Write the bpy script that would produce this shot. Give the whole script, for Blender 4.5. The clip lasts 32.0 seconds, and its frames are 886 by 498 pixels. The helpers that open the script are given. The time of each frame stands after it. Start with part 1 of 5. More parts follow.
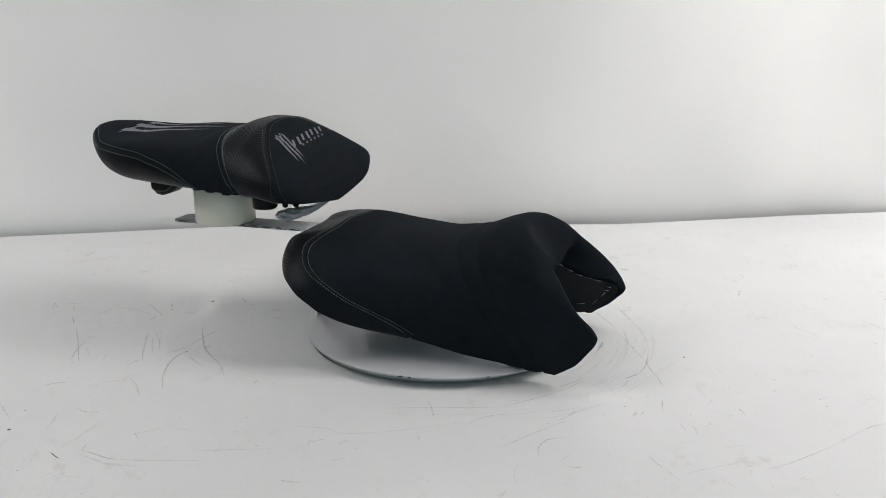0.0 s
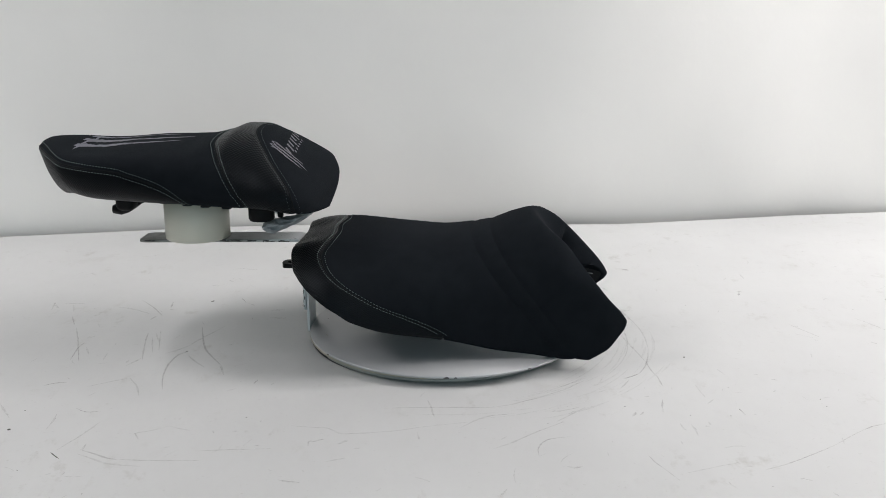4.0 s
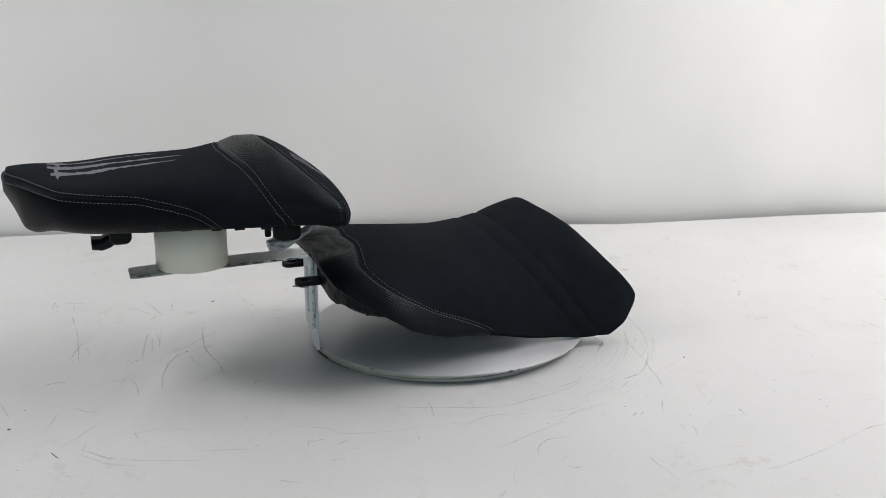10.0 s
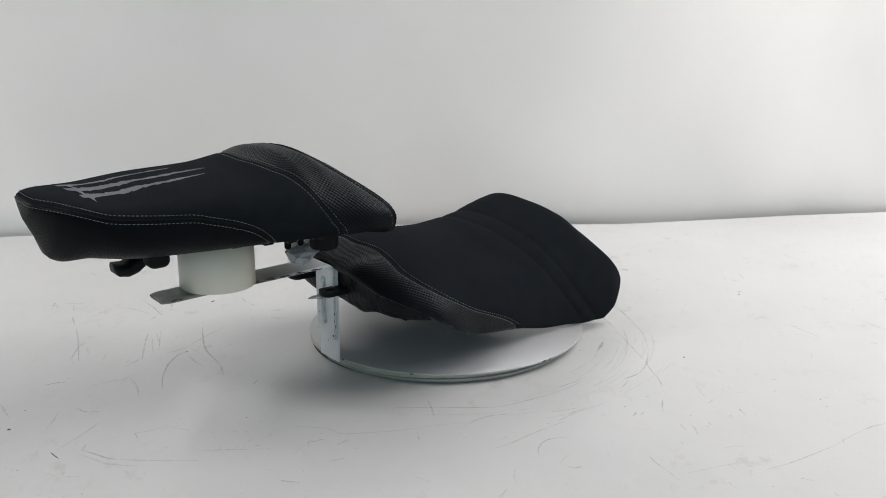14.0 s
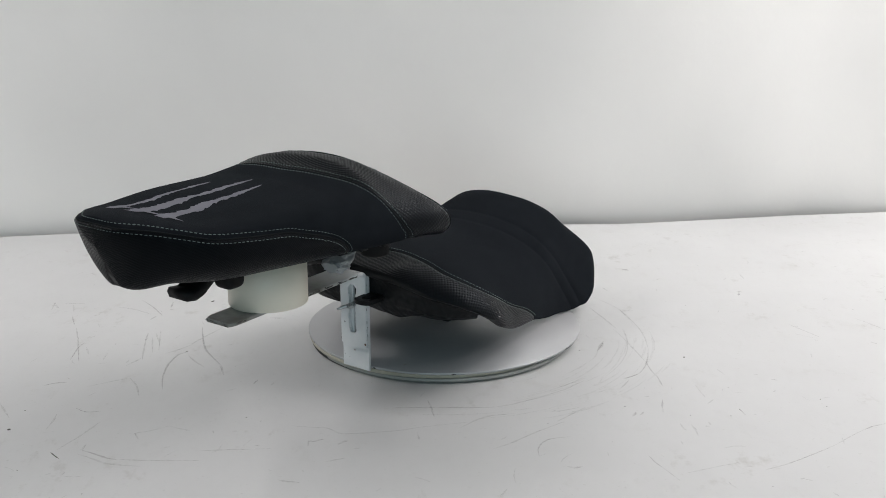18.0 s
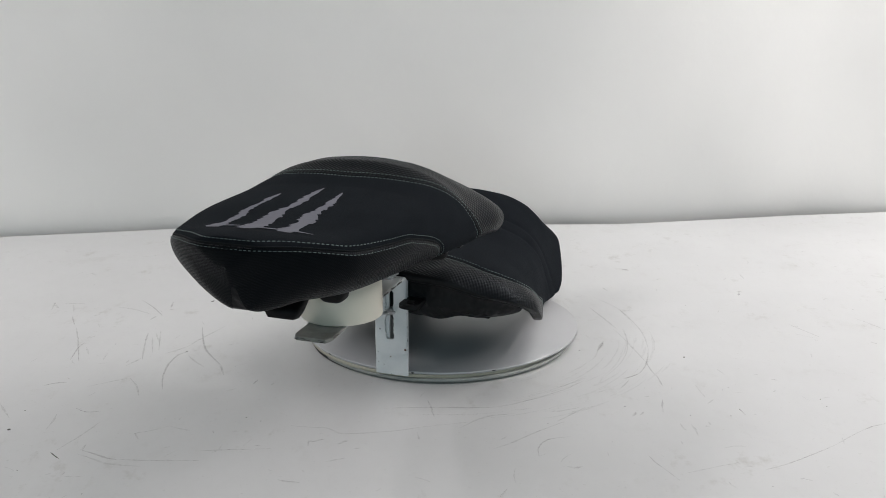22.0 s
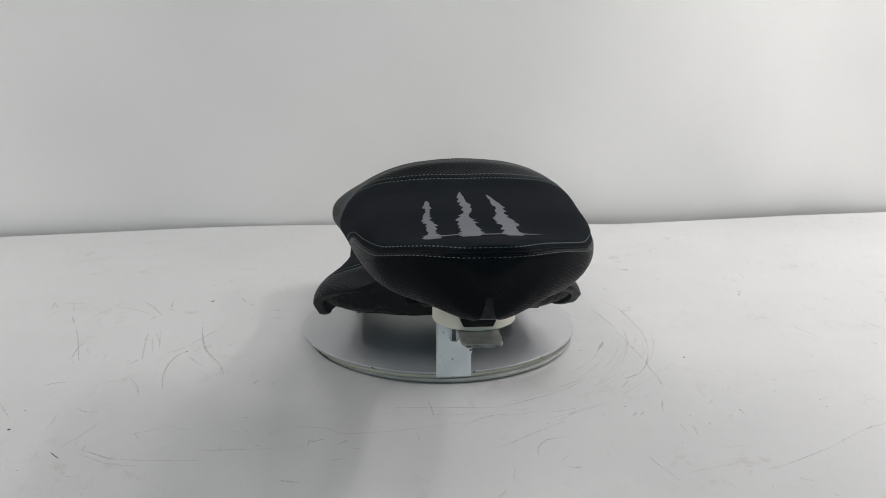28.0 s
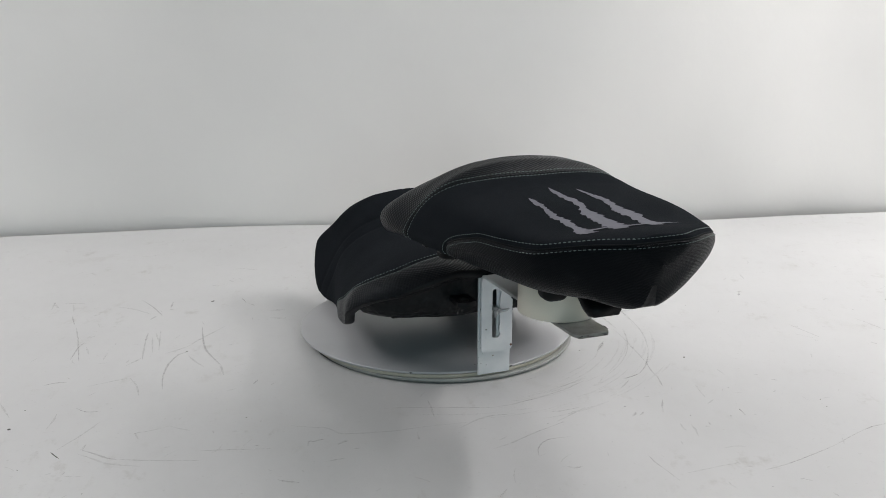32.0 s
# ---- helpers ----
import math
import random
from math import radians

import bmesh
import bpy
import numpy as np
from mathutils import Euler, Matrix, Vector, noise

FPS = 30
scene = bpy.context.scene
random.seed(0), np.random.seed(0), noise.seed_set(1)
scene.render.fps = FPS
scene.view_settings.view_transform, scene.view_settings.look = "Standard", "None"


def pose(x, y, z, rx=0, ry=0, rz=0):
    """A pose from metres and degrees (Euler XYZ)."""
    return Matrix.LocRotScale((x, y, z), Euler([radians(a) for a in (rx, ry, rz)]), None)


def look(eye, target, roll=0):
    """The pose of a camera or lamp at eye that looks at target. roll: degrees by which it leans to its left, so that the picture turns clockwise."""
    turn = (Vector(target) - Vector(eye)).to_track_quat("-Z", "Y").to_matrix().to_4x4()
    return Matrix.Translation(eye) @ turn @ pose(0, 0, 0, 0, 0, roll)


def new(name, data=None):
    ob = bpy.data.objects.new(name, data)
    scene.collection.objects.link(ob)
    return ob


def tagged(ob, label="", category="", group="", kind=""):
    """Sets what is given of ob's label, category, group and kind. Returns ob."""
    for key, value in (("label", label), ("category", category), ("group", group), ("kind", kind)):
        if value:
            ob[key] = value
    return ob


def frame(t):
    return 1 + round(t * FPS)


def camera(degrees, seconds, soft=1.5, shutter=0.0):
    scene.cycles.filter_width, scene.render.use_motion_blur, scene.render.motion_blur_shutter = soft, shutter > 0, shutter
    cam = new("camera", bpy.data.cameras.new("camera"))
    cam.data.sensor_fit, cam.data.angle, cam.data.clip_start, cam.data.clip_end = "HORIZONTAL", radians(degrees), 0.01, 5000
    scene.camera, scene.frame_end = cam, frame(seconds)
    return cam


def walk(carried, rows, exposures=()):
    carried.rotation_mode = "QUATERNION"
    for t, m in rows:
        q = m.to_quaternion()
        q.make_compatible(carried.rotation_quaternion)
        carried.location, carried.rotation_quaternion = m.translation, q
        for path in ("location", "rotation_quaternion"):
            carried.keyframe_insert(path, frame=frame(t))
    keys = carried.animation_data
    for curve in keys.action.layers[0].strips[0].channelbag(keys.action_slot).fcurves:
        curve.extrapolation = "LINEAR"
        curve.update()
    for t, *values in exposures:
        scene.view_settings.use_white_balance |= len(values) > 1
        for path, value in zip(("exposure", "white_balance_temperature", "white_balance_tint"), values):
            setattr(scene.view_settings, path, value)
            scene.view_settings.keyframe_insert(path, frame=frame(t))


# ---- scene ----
# A fixed camera looks at a slowly turning table-top turntable that carries two motorcycle seats.
EYE = (0.0, -1.375, 0.504)
cam = camera(47.07, 32.0, soft=0.8)
CAM_POSE = Matrix.Translation(EYE) @ pose(0, 0, 0, 90 - 15.358, 0, -0.29) @ pose(0, 0, 0, 0, 0, -0.05)
walk(cam, [(0.0, CAM_POSE), (32.0, CAM_POSE)], [(0.0, -0.17), (8.0, -0.17), (14.0, -0.18), (22.0, -0.25), (28.0, -0.31), (32.0, -0.28)])


def heading(t):
    """Degrees by which the turntable has turned at t seconds; 0 when the seats point to the right."""
    s = (t - 16.0) / 16.0
    return 45.0 + 65.893 * s - 0.448 * s * s + 0.3475 * s ** 3


# ---- light ----
world = bpy.data.worlds.new("world")
scene.world = world
world.use_nodes = True
world.node_tree.nodes["Background"].inputs["Color"].default_value = (0.75, 0.82, 0.9, 1)
world.node_tree.nodes["Background"].inputs["Strength"].default_value = 0.15


def area_lamp(name, x, y, z, sx, sy, watts, target, colour=(1.0, 0.964, 0.958)):
    data = bpy.data.lights.new(name, "AREA")
    data.shape, data.size, data.size_y, data.energy, data.color = "RECTANGLE", sx, sy, watts, colour
    lamp = new(name, data)
    lamp.matrix_world = look((x, y, z), target)
    return lamp


LAMP_Z = 1.56
# unseen, assumed tubes: ceiling rows at both table sides, one short near the backdrop
LAMPS = (("assumed_lamp_light", -1.8, -0.475, 0.12, 1.05, 19.4), ("assumed_lamp_light", -1.4, 0.025, 0.12, 0.95, 10.4), ("assumed_lamp_light", 1.0, 0.025, 0.12, 0.95, 6.4),
         ("assumed_lamp_light", 1.6, 0.025, 0.12, 0.95, 24.3), ("assumed_lamp_light", 2.3, -0.475, 0.12, 1.05, 26.1), ("assumed_lamp_light", 0.6, 0.42, 0.6, 0.12, 4.5))
for nm, lx, ly, sx, sy, watts in LAMPS:
    lamp = area_lamp(nm, lx, ly, LAMP_Z - 0.012, sx, sy, watts, (lx, ly, 0))
    lamp.matrix_world = pose(lx, ly, LAMP_Z - 0.012)
# front fill, cool as daylight; its window behind the camera is unseen and assumed
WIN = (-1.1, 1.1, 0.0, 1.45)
area_lamp("assumed_window_light", 0.0, -3.17, 0.725, 2.1, 1.36, 18.8, (0, 0, 0.725), (0.64, 0.90, 1.0))

# ---- materials ----


def material(name, colour, rough=0.6, metal=0.0):
    m = bpy.data.materials.new(name)
    m.use_nodes = True
    b = m.node_tree.nodes["Principled BSDF"]
    b.inputs["Base Color"].default_value = (*colour, 1)
    b.inputs["Roughness"].default_value = rough
    b.inputs["Metallic"].default_value = metal
    return m, m.node_tree, b


def ramp(nt, fac, stops):
    r = nt.nodes.new("ShaderNodeValToRGB")
    while len(r.color_ramp.elements) < len(stops):
        r.color_ramp.elements.new(0.5)
    for e, (p, c) in zip(r.color_ramp.elements, stops):
        e.position, e.color = p, (*c, 1)
    nt.links.new(fac, r.inputs["Fac"])
    return r.outputs["Color"]


def noise_out(nt, scale, detail=4.0, rough=0.55, coord="Object", stretch=None):
    tc = nt.nodes.new("ShaderNodeTexCoord")
    n = nt.nodes.new("ShaderNodeTexNoise")
    n.inputs["Scale"].default_value, n.inputs["Detail"].default_value, n.inputs["Roughness"].default_value = scale, detail, rough
    src = tc.outputs[coord]
    if stretch:
        mp = nt.nodes.new("ShaderNodeMapping")
        mp.inputs["Scale"].default_value = stretch
        nt.links.new(src, mp.inputs["Vector"])
        src = mp.outputs["Vector"]
    nt.links.new(src, n.inputs["Vector"])
    return n.outputs["Fac"]


def bump(nt, b, height, strength, distance, before=None):
    k = nt.nodes.new("ShaderNodeBump")
    k.inputs["Strength"].default_value, k.inputs["Distance"].default_value = strength, distance
    nt.links.new(height, k.inputs["Height"])
    if before:
        nt.links.new(before, k.inputs["Normal"])
    nt.links.new(k.outputs["Normal"], b.inputs["Normal"])
    return k.outputs["Normal"]


def mathnode(nt, op, a, b=None):
    k = nt.nodes.new("ShaderNodeMath")
    k.operation = op
    for i, v in enumerate((a, b)):
        if v is None:
            continue
        if isinstance(v, (int, float)):
            k.inputs[i].default_value = v
        else:
            nt.links.new(v, k.inputs[i])
    return k.outputs[0]


def grainy(name, c0, c1, scale, rough, metal=0.0, bump_d=0.0, bump_scale=None, rough_var=0.1, detail=5.0):
    """A surface with colour varied at two scales, uneven gloss and fine relief."""
    m, nt, b = material(name, c0, rough, metal)
    fine, wide = noise_out(nt, scale, detail), noise_out(nt, scale * 0.13, 3.0)
    both = mathnode(nt, "ADD", mathnode(nt, "MULTIPLY", fine, 0.5), mathnode(nt, "MULTIPLY", wide, 0.5))
    nt.links.new(ramp(nt, both, [(0.32, c0), (0.68, c1)]), b.inputs["Base Color"])
    mr = nt.nodes.new("ShaderNodeMapRange")
    mr.inputs["To Min"].default_value, mr.inputs["To Max"].default_value = rough - rough_var, min(1.0, rough + rough_var)
    nt.links.new(fine, mr.inputs["Value"])
    nt.links.new(mr.outputs[0], b.inputs["Roughness"])
    if bump_d:
        bump(nt, b, noise_out(nt, bump_scale or scale * 4, 3.0), 0.6, bump_d)
    return m


FABRIC = grainy("black_suede_fabric", (0.0073, 0.0089, 0.0113), (0.0112, 0.0132, 0.0163), 55, 0.92, 0, 0.0004, 1400, 0.05)
FAB_B = FABRIC.node_tree.nodes["Principled BSDF"]
FAB_B.inputs["Specular IOR Level"].default_value = 0.03
FAB_B.inputs["Sheen Weight"].default_value, FAB_B.inputs["Sheen Roughness"].default_value = 0.006, 0.5
FAB_B.inputs["Sheen Tint"].default_value = (0.80, 0.95, 1.0, 1)


def carbon_vinyl(name, period, gloss, relief):
    """Black vinyl embossed with a basket weave, in the cover's own sheet coordinates."""
    m, nt, b = material(name, (0.006, 0.0062, 0.0068), 0.42)
    uv = nt.nodes.new("ShaderNodeUVMap")
    sep = nt.nodes.new("ShaderNodeSeparateXYZ")
    nt.links.new(uv.outputs["UV"], sep.inputs[0])
    k = 2 * math.pi / period
    sx = mathnode(nt, "SINE", mathnode(nt, "MULTIPLY", sep.outputs["X"], k))
    sy = mathnode(nt, "SINE", mathnode(nt, "MULTIPLY", sep.outputs["Y"], k))
    weave = mathnode(nt, "MULTIPLY", sx, sy)
    h = mathnode(nt, "MULTIPLY", mathnode(nt, "ADD", weave, 1.0), 0.5)
    b.inputs["Specular IOR Level"].default_value = gloss
    b.inputs["Specular Tint"].default_value = (0.80, 0.90, 1.0, 1)
    n1 = bump(nt, b, h, relief, 0.0006)
    bump(nt, b, noise_out(nt, 900, 3.0), 0.25, 0.0003, n1)
    mr = nt.nodes.new("ShaderNodeMapRange")
    mr.inputs["To Min"].default_value, mr.inputs["To Max"].default_value = 0.26, 0.54
    nt.links.new(h, mr.inputs["Value"])
    nt.links.new(mr.outputs[0], b.inputs["Roughness"])
    nt.links.new(ramp(nt, h, [(0.1, (0.0070, 0.0080, 0.0095)), (0.9, (0.0034, 0.0039, 0.0047))]), b.inputs["Base Color"])
    return m


CARBON = carbon_vinyl("carbon_weave_vinyl", 0.0052, 0.105, 0.62)
FINE_CARBON = carbon_vinyl("fine_weave_vinyl", 0.0034, 0.05, 0.32)
VINYL = grainy("smooth_black_vinyl", (0.006, 0.0062, 0.007), (0.010, 0.0105, 0.0115), 40, 0.45, 0, 0.0003, 1100, 0.06)
VINYL.node_tree.nodes["Principled BSDF"].inputs["Specular IOR Level"].default_value = 0.15
THREAD = grainy("mint_grey_thread", (0.062, 0.088, 0.085), (0.150, 0.188, 0.178), 420, 0.75)
PIPING = grainy("dark_seam_fold", (0.006, 0.007, 0.008), (0.010, 0.011, 0.012), 200, 0.85)
PIPING.node_tree.nodes["Principled BSDF"].inputs["Specular IOR Level"].default_value = 0.1
EMBLEM = grainy("lavender_grey_print", (0.108, 0.110, 0.136), (0.150, 0.152, 0.180), 160, 0.75, 0, 0.0002, 900)
PLASTIC = grainy("black_moulded_plastic", (0.004, 0.004, 0.0045), (0.008, 0.008, 0.009), 60, 0.5, 0, 0.0003, 600)
PLASTIC.node_tree.nodes["Principled BSDF"].inputs["Specular IOR Level"].default_value = 0.15
RUBBER = grainy("black_rubber", (0.005, 0.005, 0.0055), (0.009, 0.009, 0.0095), 90, 0.62, 0, 0.0003, 700)
RUBBER.node_tree.nodes["Principled BSDF"].inputs["Specular IOR Level"].default_value = 0.15
# felt made paler than LINER, so colour stands in for light in the nose
LIFTED_FELT = grainy("lifted_felt_lining", (0.012, 0.013, 0.0145), (0.019, 0.020, 0.022), 80, 0.95, 0, 0.0006, 500)
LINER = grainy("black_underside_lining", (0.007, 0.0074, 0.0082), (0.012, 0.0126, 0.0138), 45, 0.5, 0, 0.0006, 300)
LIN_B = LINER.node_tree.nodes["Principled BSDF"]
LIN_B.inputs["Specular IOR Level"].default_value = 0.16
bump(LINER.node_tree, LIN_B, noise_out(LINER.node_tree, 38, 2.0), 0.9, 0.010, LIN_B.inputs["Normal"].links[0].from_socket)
PVC = grainy("cream_pvc", (0.68, 0.645, 0.545), (0.74, 0.705, 0.60), 18, 0.42, 0, 0.0001, 300)
STEEL = grainy("zinc_steel", (0.42, 0.43, 0.44), (0.55, 0.56, 0.57), 60, 0.38, 0.9, 0.0002, 500)
TAPE = grainy("clear_grey_tape", (0.28, 0.29, 0.30), (0.44, 0.45, 0.46), 60, 0.4, 0, 0.0010, 120)


def worn_paint():
    """White paint over steel, chipped along in spots."""
    m, nt, b = material("chipped_white_paint", (0.7, 0.71, 0.72), 0.45)
    chips = noise_out(nt, 75, 6.0, 0.65)
    dirt = noise_out(nt, 22, 5.0)
    paint = ramp(nt, dirt, [(0.3, (0.60, 0.62, 0.63)), (0.7, (0.74, 0.75, 0.75))])
    mask = ramp(nt, chips, [(0.665, (0, 0, 0)), (0.69, (1, 1, 1))])
    mix = nt.nodes.new("ShaderNodeMix")
    mix.data_type = "RGBA"
    nt.links.new(mask, mix.inputs["Factor"])
    nt.links.new(paint, mix.inputs["A"])
    mix.inputs["B"].default_value = (0.10, 0.095, 0.09, 1)
    # the arm's colour is darkened for grime and the seat's shade, the upright clean
    sep = nt.nodes.new("ShaderNodeSeparateXYZ")
    nt.links.new(nt.nodes.new("ShaderNodeTexCoord").outputs["Object"], sep.inputs[0])
    arm = nt.nodes.new("ShaderNodeMapRange")
    arm.inputs["From Min"].default_value, arm.inputs["From Max"].default_value = -0.02, -0.10
    arm.inputs["To Min"].default_value, arm.inputs["To Max"].default_value = 0.0, 1.7
    nt.links.new(sep.outputs["X"], arm.inputs["Value"])
    grime_shade = nt.nodes.new("ShaderNodeMix")
    grime_shade.data_type = "RGBA"
    nt.links.new(mathnode(nt, "MULTIPLY", arm.outputs[0], dirt), grime_shade.inputs["Factor"])
    nt.links.new(mix.outputs["Result"], grime_shade.inputs["A"])
    grime_shade.inputs["B"].default_value = (0.17, 0.17, 0.15, 1)
    nt.links.new(grime_shade.outputs["Result"], b.inputs["Base Color"])
    bump(nt, b, chips, 0.3, 0.0005)
    return m


PAINT = worn_paint()
PLATE = grainy("satin_metal_plate", (0.39, 0.395, 0.405), (0.44, 0.445, 0.455), 14, 0.38, 0.2, 0.00005, 300, 0.06)
BOARD_EDGE = grainy("yellowed_board_edge", (0.34, 0.32, 0.25), (0.46, 0.44, 0.37), 50, 0.6)
ALU = grainy("dull_aluminium", (0.25, 0.26, 0.245), (0.33, 0.34, 0.32), 40, 0.45, 0.1)
BLACK = grainy("black_base_plastic", (0.006, 0.006, 0.006), (0.012, 0.012, 0.012), 50, 0.6)


def table_top():
    m, nt, b = material("white_scuffed_tabletop", (0.78, 0.78, 0.78), 0.42)
    broad = noise_out(nt, 2.2, 4.0)
    base = ramp(nt, broad, [(0.3, (0.505, 0.51, 0.51)), (0.7, (0.57, 0.575, 0.575))])
    scuff = noise_out(nt, 7.0, 8.0, 0.72)
    mask = ramp(nt, scuff, [(0.60, (0, 0, 0)), (0.80, (0.45, 0.45, 0.45))])
    mix = nt.nodes.new("ShaderNodeMix")
    mix.data_type = "RGBA"
    nt.links.new(mask, mix.inputs["Factor"])
    nt.links.new(base, mix.inputs["A"])
    mix.inputs["B"].default_value = (0.40, 0.39, 0.37, 1)
    smudge = ramp(nt, noise_out(nt, 30.0, 7.0, 0.72, stretch=(1.3, 0.8, 1.0)), [(0.56, (0, 0, 0)), (0.72, (0.42, 0.42, 0.42))])
    where = ramp(nt, noise_out(nt, 6.5, 4.0, 0.6), [(0.45, (0, 0, 0)), (0.60, (1, 1, 1))])
    mul = mathnode(nt, "MULTIPLY", smudge, where)
    mix2 = nt.nodes.new("ShaderNodeMix")
    mix2.data_type = "RGBA"
    nt.links.new(mul, mix2.inputs["Factor"])
    nt.links.new(mix.outputs["Result"], mix2.inputs["A"])
    mix2.inputs["B"].default_value = (0.27, 0.255, 0.225, 1)
    # fine dust and tiny pits
    dust = ramp(nt, noise_out(nt, 190.0, 3.0, 0.6), [(0.66, (0, 0, 0)), (0.76, (0.35, 0.35, 0.35))])
    streak = ramp(nt, noise_out(nt, 60.0, 5.0, 0.65, stretch=(1.2, 0.7, 1.0)), [(0.48, (0, 0, 0)), (0.75, (0.12, 0.12, 0.12))])
    for mask_, tint in ((dust, (0.34, 0.335, 0.32, 1)), (streak, (0.44, 0.44, 0.435, 1))):
        nxt = nt.nodes.new("ShaderNodeMix")
        nxt.data_type = "RGBA"
        nt.links.new(mask_, nxt.inputs["Factor"])
        nt.links.new(mix2.outputs["Result"], nxt.inputs["A"])
        nxt.inputs["B"].default_value = tint
        mix2 = nxt
    nt.links.new(mix2.outputs["Result"], b.inputs["Base Color"])
    mr = nt.nodes.new("ShaderNodeMapRange")
    mr.inputs["To Min"].default_value, mr.inputs["To Max"].default_value = 0.34, 0.55
    nt.links.new(scuff, mr.inputs["Value"])
    nt.links.new(mr.outputs[0], b.inputs["Roughness"])
    bump(nt, b, noise_out(nt, 30, 5.0), 0.15, 0.0006)
    return m


TABLE = table_top()
SHEET = grainy("white_backdrop_cloth", (0.708, 0.70, 0.682), (0.768, 0.76, 0.74), 3.0, 0.8, 0, 0.0004, 60)
WALLP = grainy("plain_wall_paint", (0.17, 0.17, 0.17), (0.22, 0.22, 0.215), 4.0, 0.85)
CEILP = grainy("ceiling_paint", (0.42, 0.42, 0.41), (0.48, 0.48, 0.47), 4.0, 0.85)
FLOORM = grainy("grey_concrete_floor", (0.12, 0.12, 0.115), (0.17, 0.17, 0.165), 6.0, 0.7)
def worn_film(name, c0, c1, low, high):
    """A thin mark that covers only part of what lies under it, broken up by grain."""
    m = grainy(name, c0, c1, 60, 0.55)
    nt = m.node_tree
    grain = noise_out(nt, 230, 4.0, 0.65)
    cover = nt.nodes.new("ShaderNodeMapRange")
    cover.inputs["From Min"].default_value, cover.inputs["From Max"].default_value = 0.35, 0.68
    cover.inputs["To Min"].default_value, cover.inputs["To Max"].default_value = low, high
    nt.links.new(grain, cover.inputs["Value"])
    mix, clear = nt.nodes.new("ShaderNodeMixShader"), nt.nodes.new("ShaderNodeBsdfTransparent")
    nt.links.new(cover.outputs[0], mix.inputs["Fac"])
    nt.links.new(clear.outputs[0], mix.inputs[1])
    nt.links.new(nt.nodes["Principled BSDF"].outputs[0], mix.inputs[2])
    nt.links.new(mix.outputs[0], nt.nodes["Material Output"].inputs["Surface"])
    return m


MARK = worn_film("grey_scuff_mark", (0.27, 0.26, 0.235), (0.36, 0.35, 0.325), 0.05, 0.38)
SMEAR = worn_film("grey_rub_smear", (0.27, 0.265, 0.25), (0.36, 0.355, 0.34), 0.0, 0.13)
FAINT = worn_film("faint_rub_mark", (0.32, 0.31, 0.29), (0.42, 0.41, 0.39), 0.02, 0.24)
SPECK = grainy("dark_speck", (0.03, 0.03, 0.028), (0.10, 0.10, 0.09), 200, 0.7)
CHIP = grainy("dark_bare_metal", (0.035, 0.033, 0.031), (0.09, 0.085, 0.08), 250, 0.6, 0.2)
FAINT_BROWN = grainy("faint_brown_smear", (0.30, 0.28, 0.25), (0.42, 0.40, 0.37), 200, 0.6)
RUST = grainy("rust_brown", (0.10, 0.05, 0.03), (0.2, 0.11, 0.07), 200, 0.8)

m_, nt_, b_ = material("lamp_diffuser", (0.9, 0.9, 0.9), 0.6)
b_.inputs["Emission Color"].default_value = (1, 0.985, 0.96, 1)
b_.inputs["Emission Strength"].default_value = 1.0
GLOW = m_
GLASS, nt_, b_ = material("window_glass", (1, 1, 1), 0.02)
b_.inputs["Transmission Weight"].default_value = 1.0

# ---- building helpers ----
BASE = {}


def thing(name, base, label, category, kind="", group=""):
    ob = new(name)
    ob.location = base
    BASE[name] = Vector(base)
    ob["base"] = tuple(base)
    return tagged(ob, label, category, group, kind)


def root_base(ob):
    while ob.parent:
        ob = ob.parent
    return Vector(ob["base"]) if "base" in ob else Vector((0, 0, 0))


def part(name, bm, mat, parent, label="", smooth=True):
    """One mesh object under a thing or a part; bm is in the space in which the thing's base is given."""
    me = bpy.data.meshes.new(name)
    bmesh.ops.translate(bm, verts=bm.verts, vec=-root_base(parent))
    bm.normal_update()
    for f in bm.faces:
        f.smooth = smooth
    bm.to_mesh(me)
    bm.free()
    me.materials.append(mat)
    ob = new(name, me)
    ob.parent = parent
    return tagged(ob, label)


def single(name, bm, mat, label, category, kind="", smooth=True):
    me = bpy.data.meshes.new(name)
    bm.normal_update()
    for f in bm.faces:
        f.smooth = smooth
    bm.to_mesh(me)
    bm.free()
    me.materials.append(mat)
    return tagged(new(name, me), label, category, "", kind)


def box(bm, x0, x1, y0, y1, z0, z1, bevel=0.0, seg=2, m=None):
    r = bmesh.ops.create_cube(bm, size=1)
    vs = r["verts"]
    for v in vs:
        v.co = Vector(((x0 + x1) / 2 + v.co.x * (x1 - x0), (y0 + y1) / 2 + v.co.y * (y1 - y0), (z0 + z1) / 2 + v.co.z * (z1 - z0)))
    if bevel:
        es = {e for v in vs for e in v.link_edges}
        out = bmesh.ops.bevel(bm, geom=list(es), offset=bevel, segments=seg, affect="EDGES", profile=0.5)
        vs = list({v for f in out["faces"] for v in f.verts} | {v for v in vs if v.is_valid})
    if m is not None:
        bmesh.ops.transform(bm, matrix=m, verts=[v for v in vs if v.is_valid])
    return bm


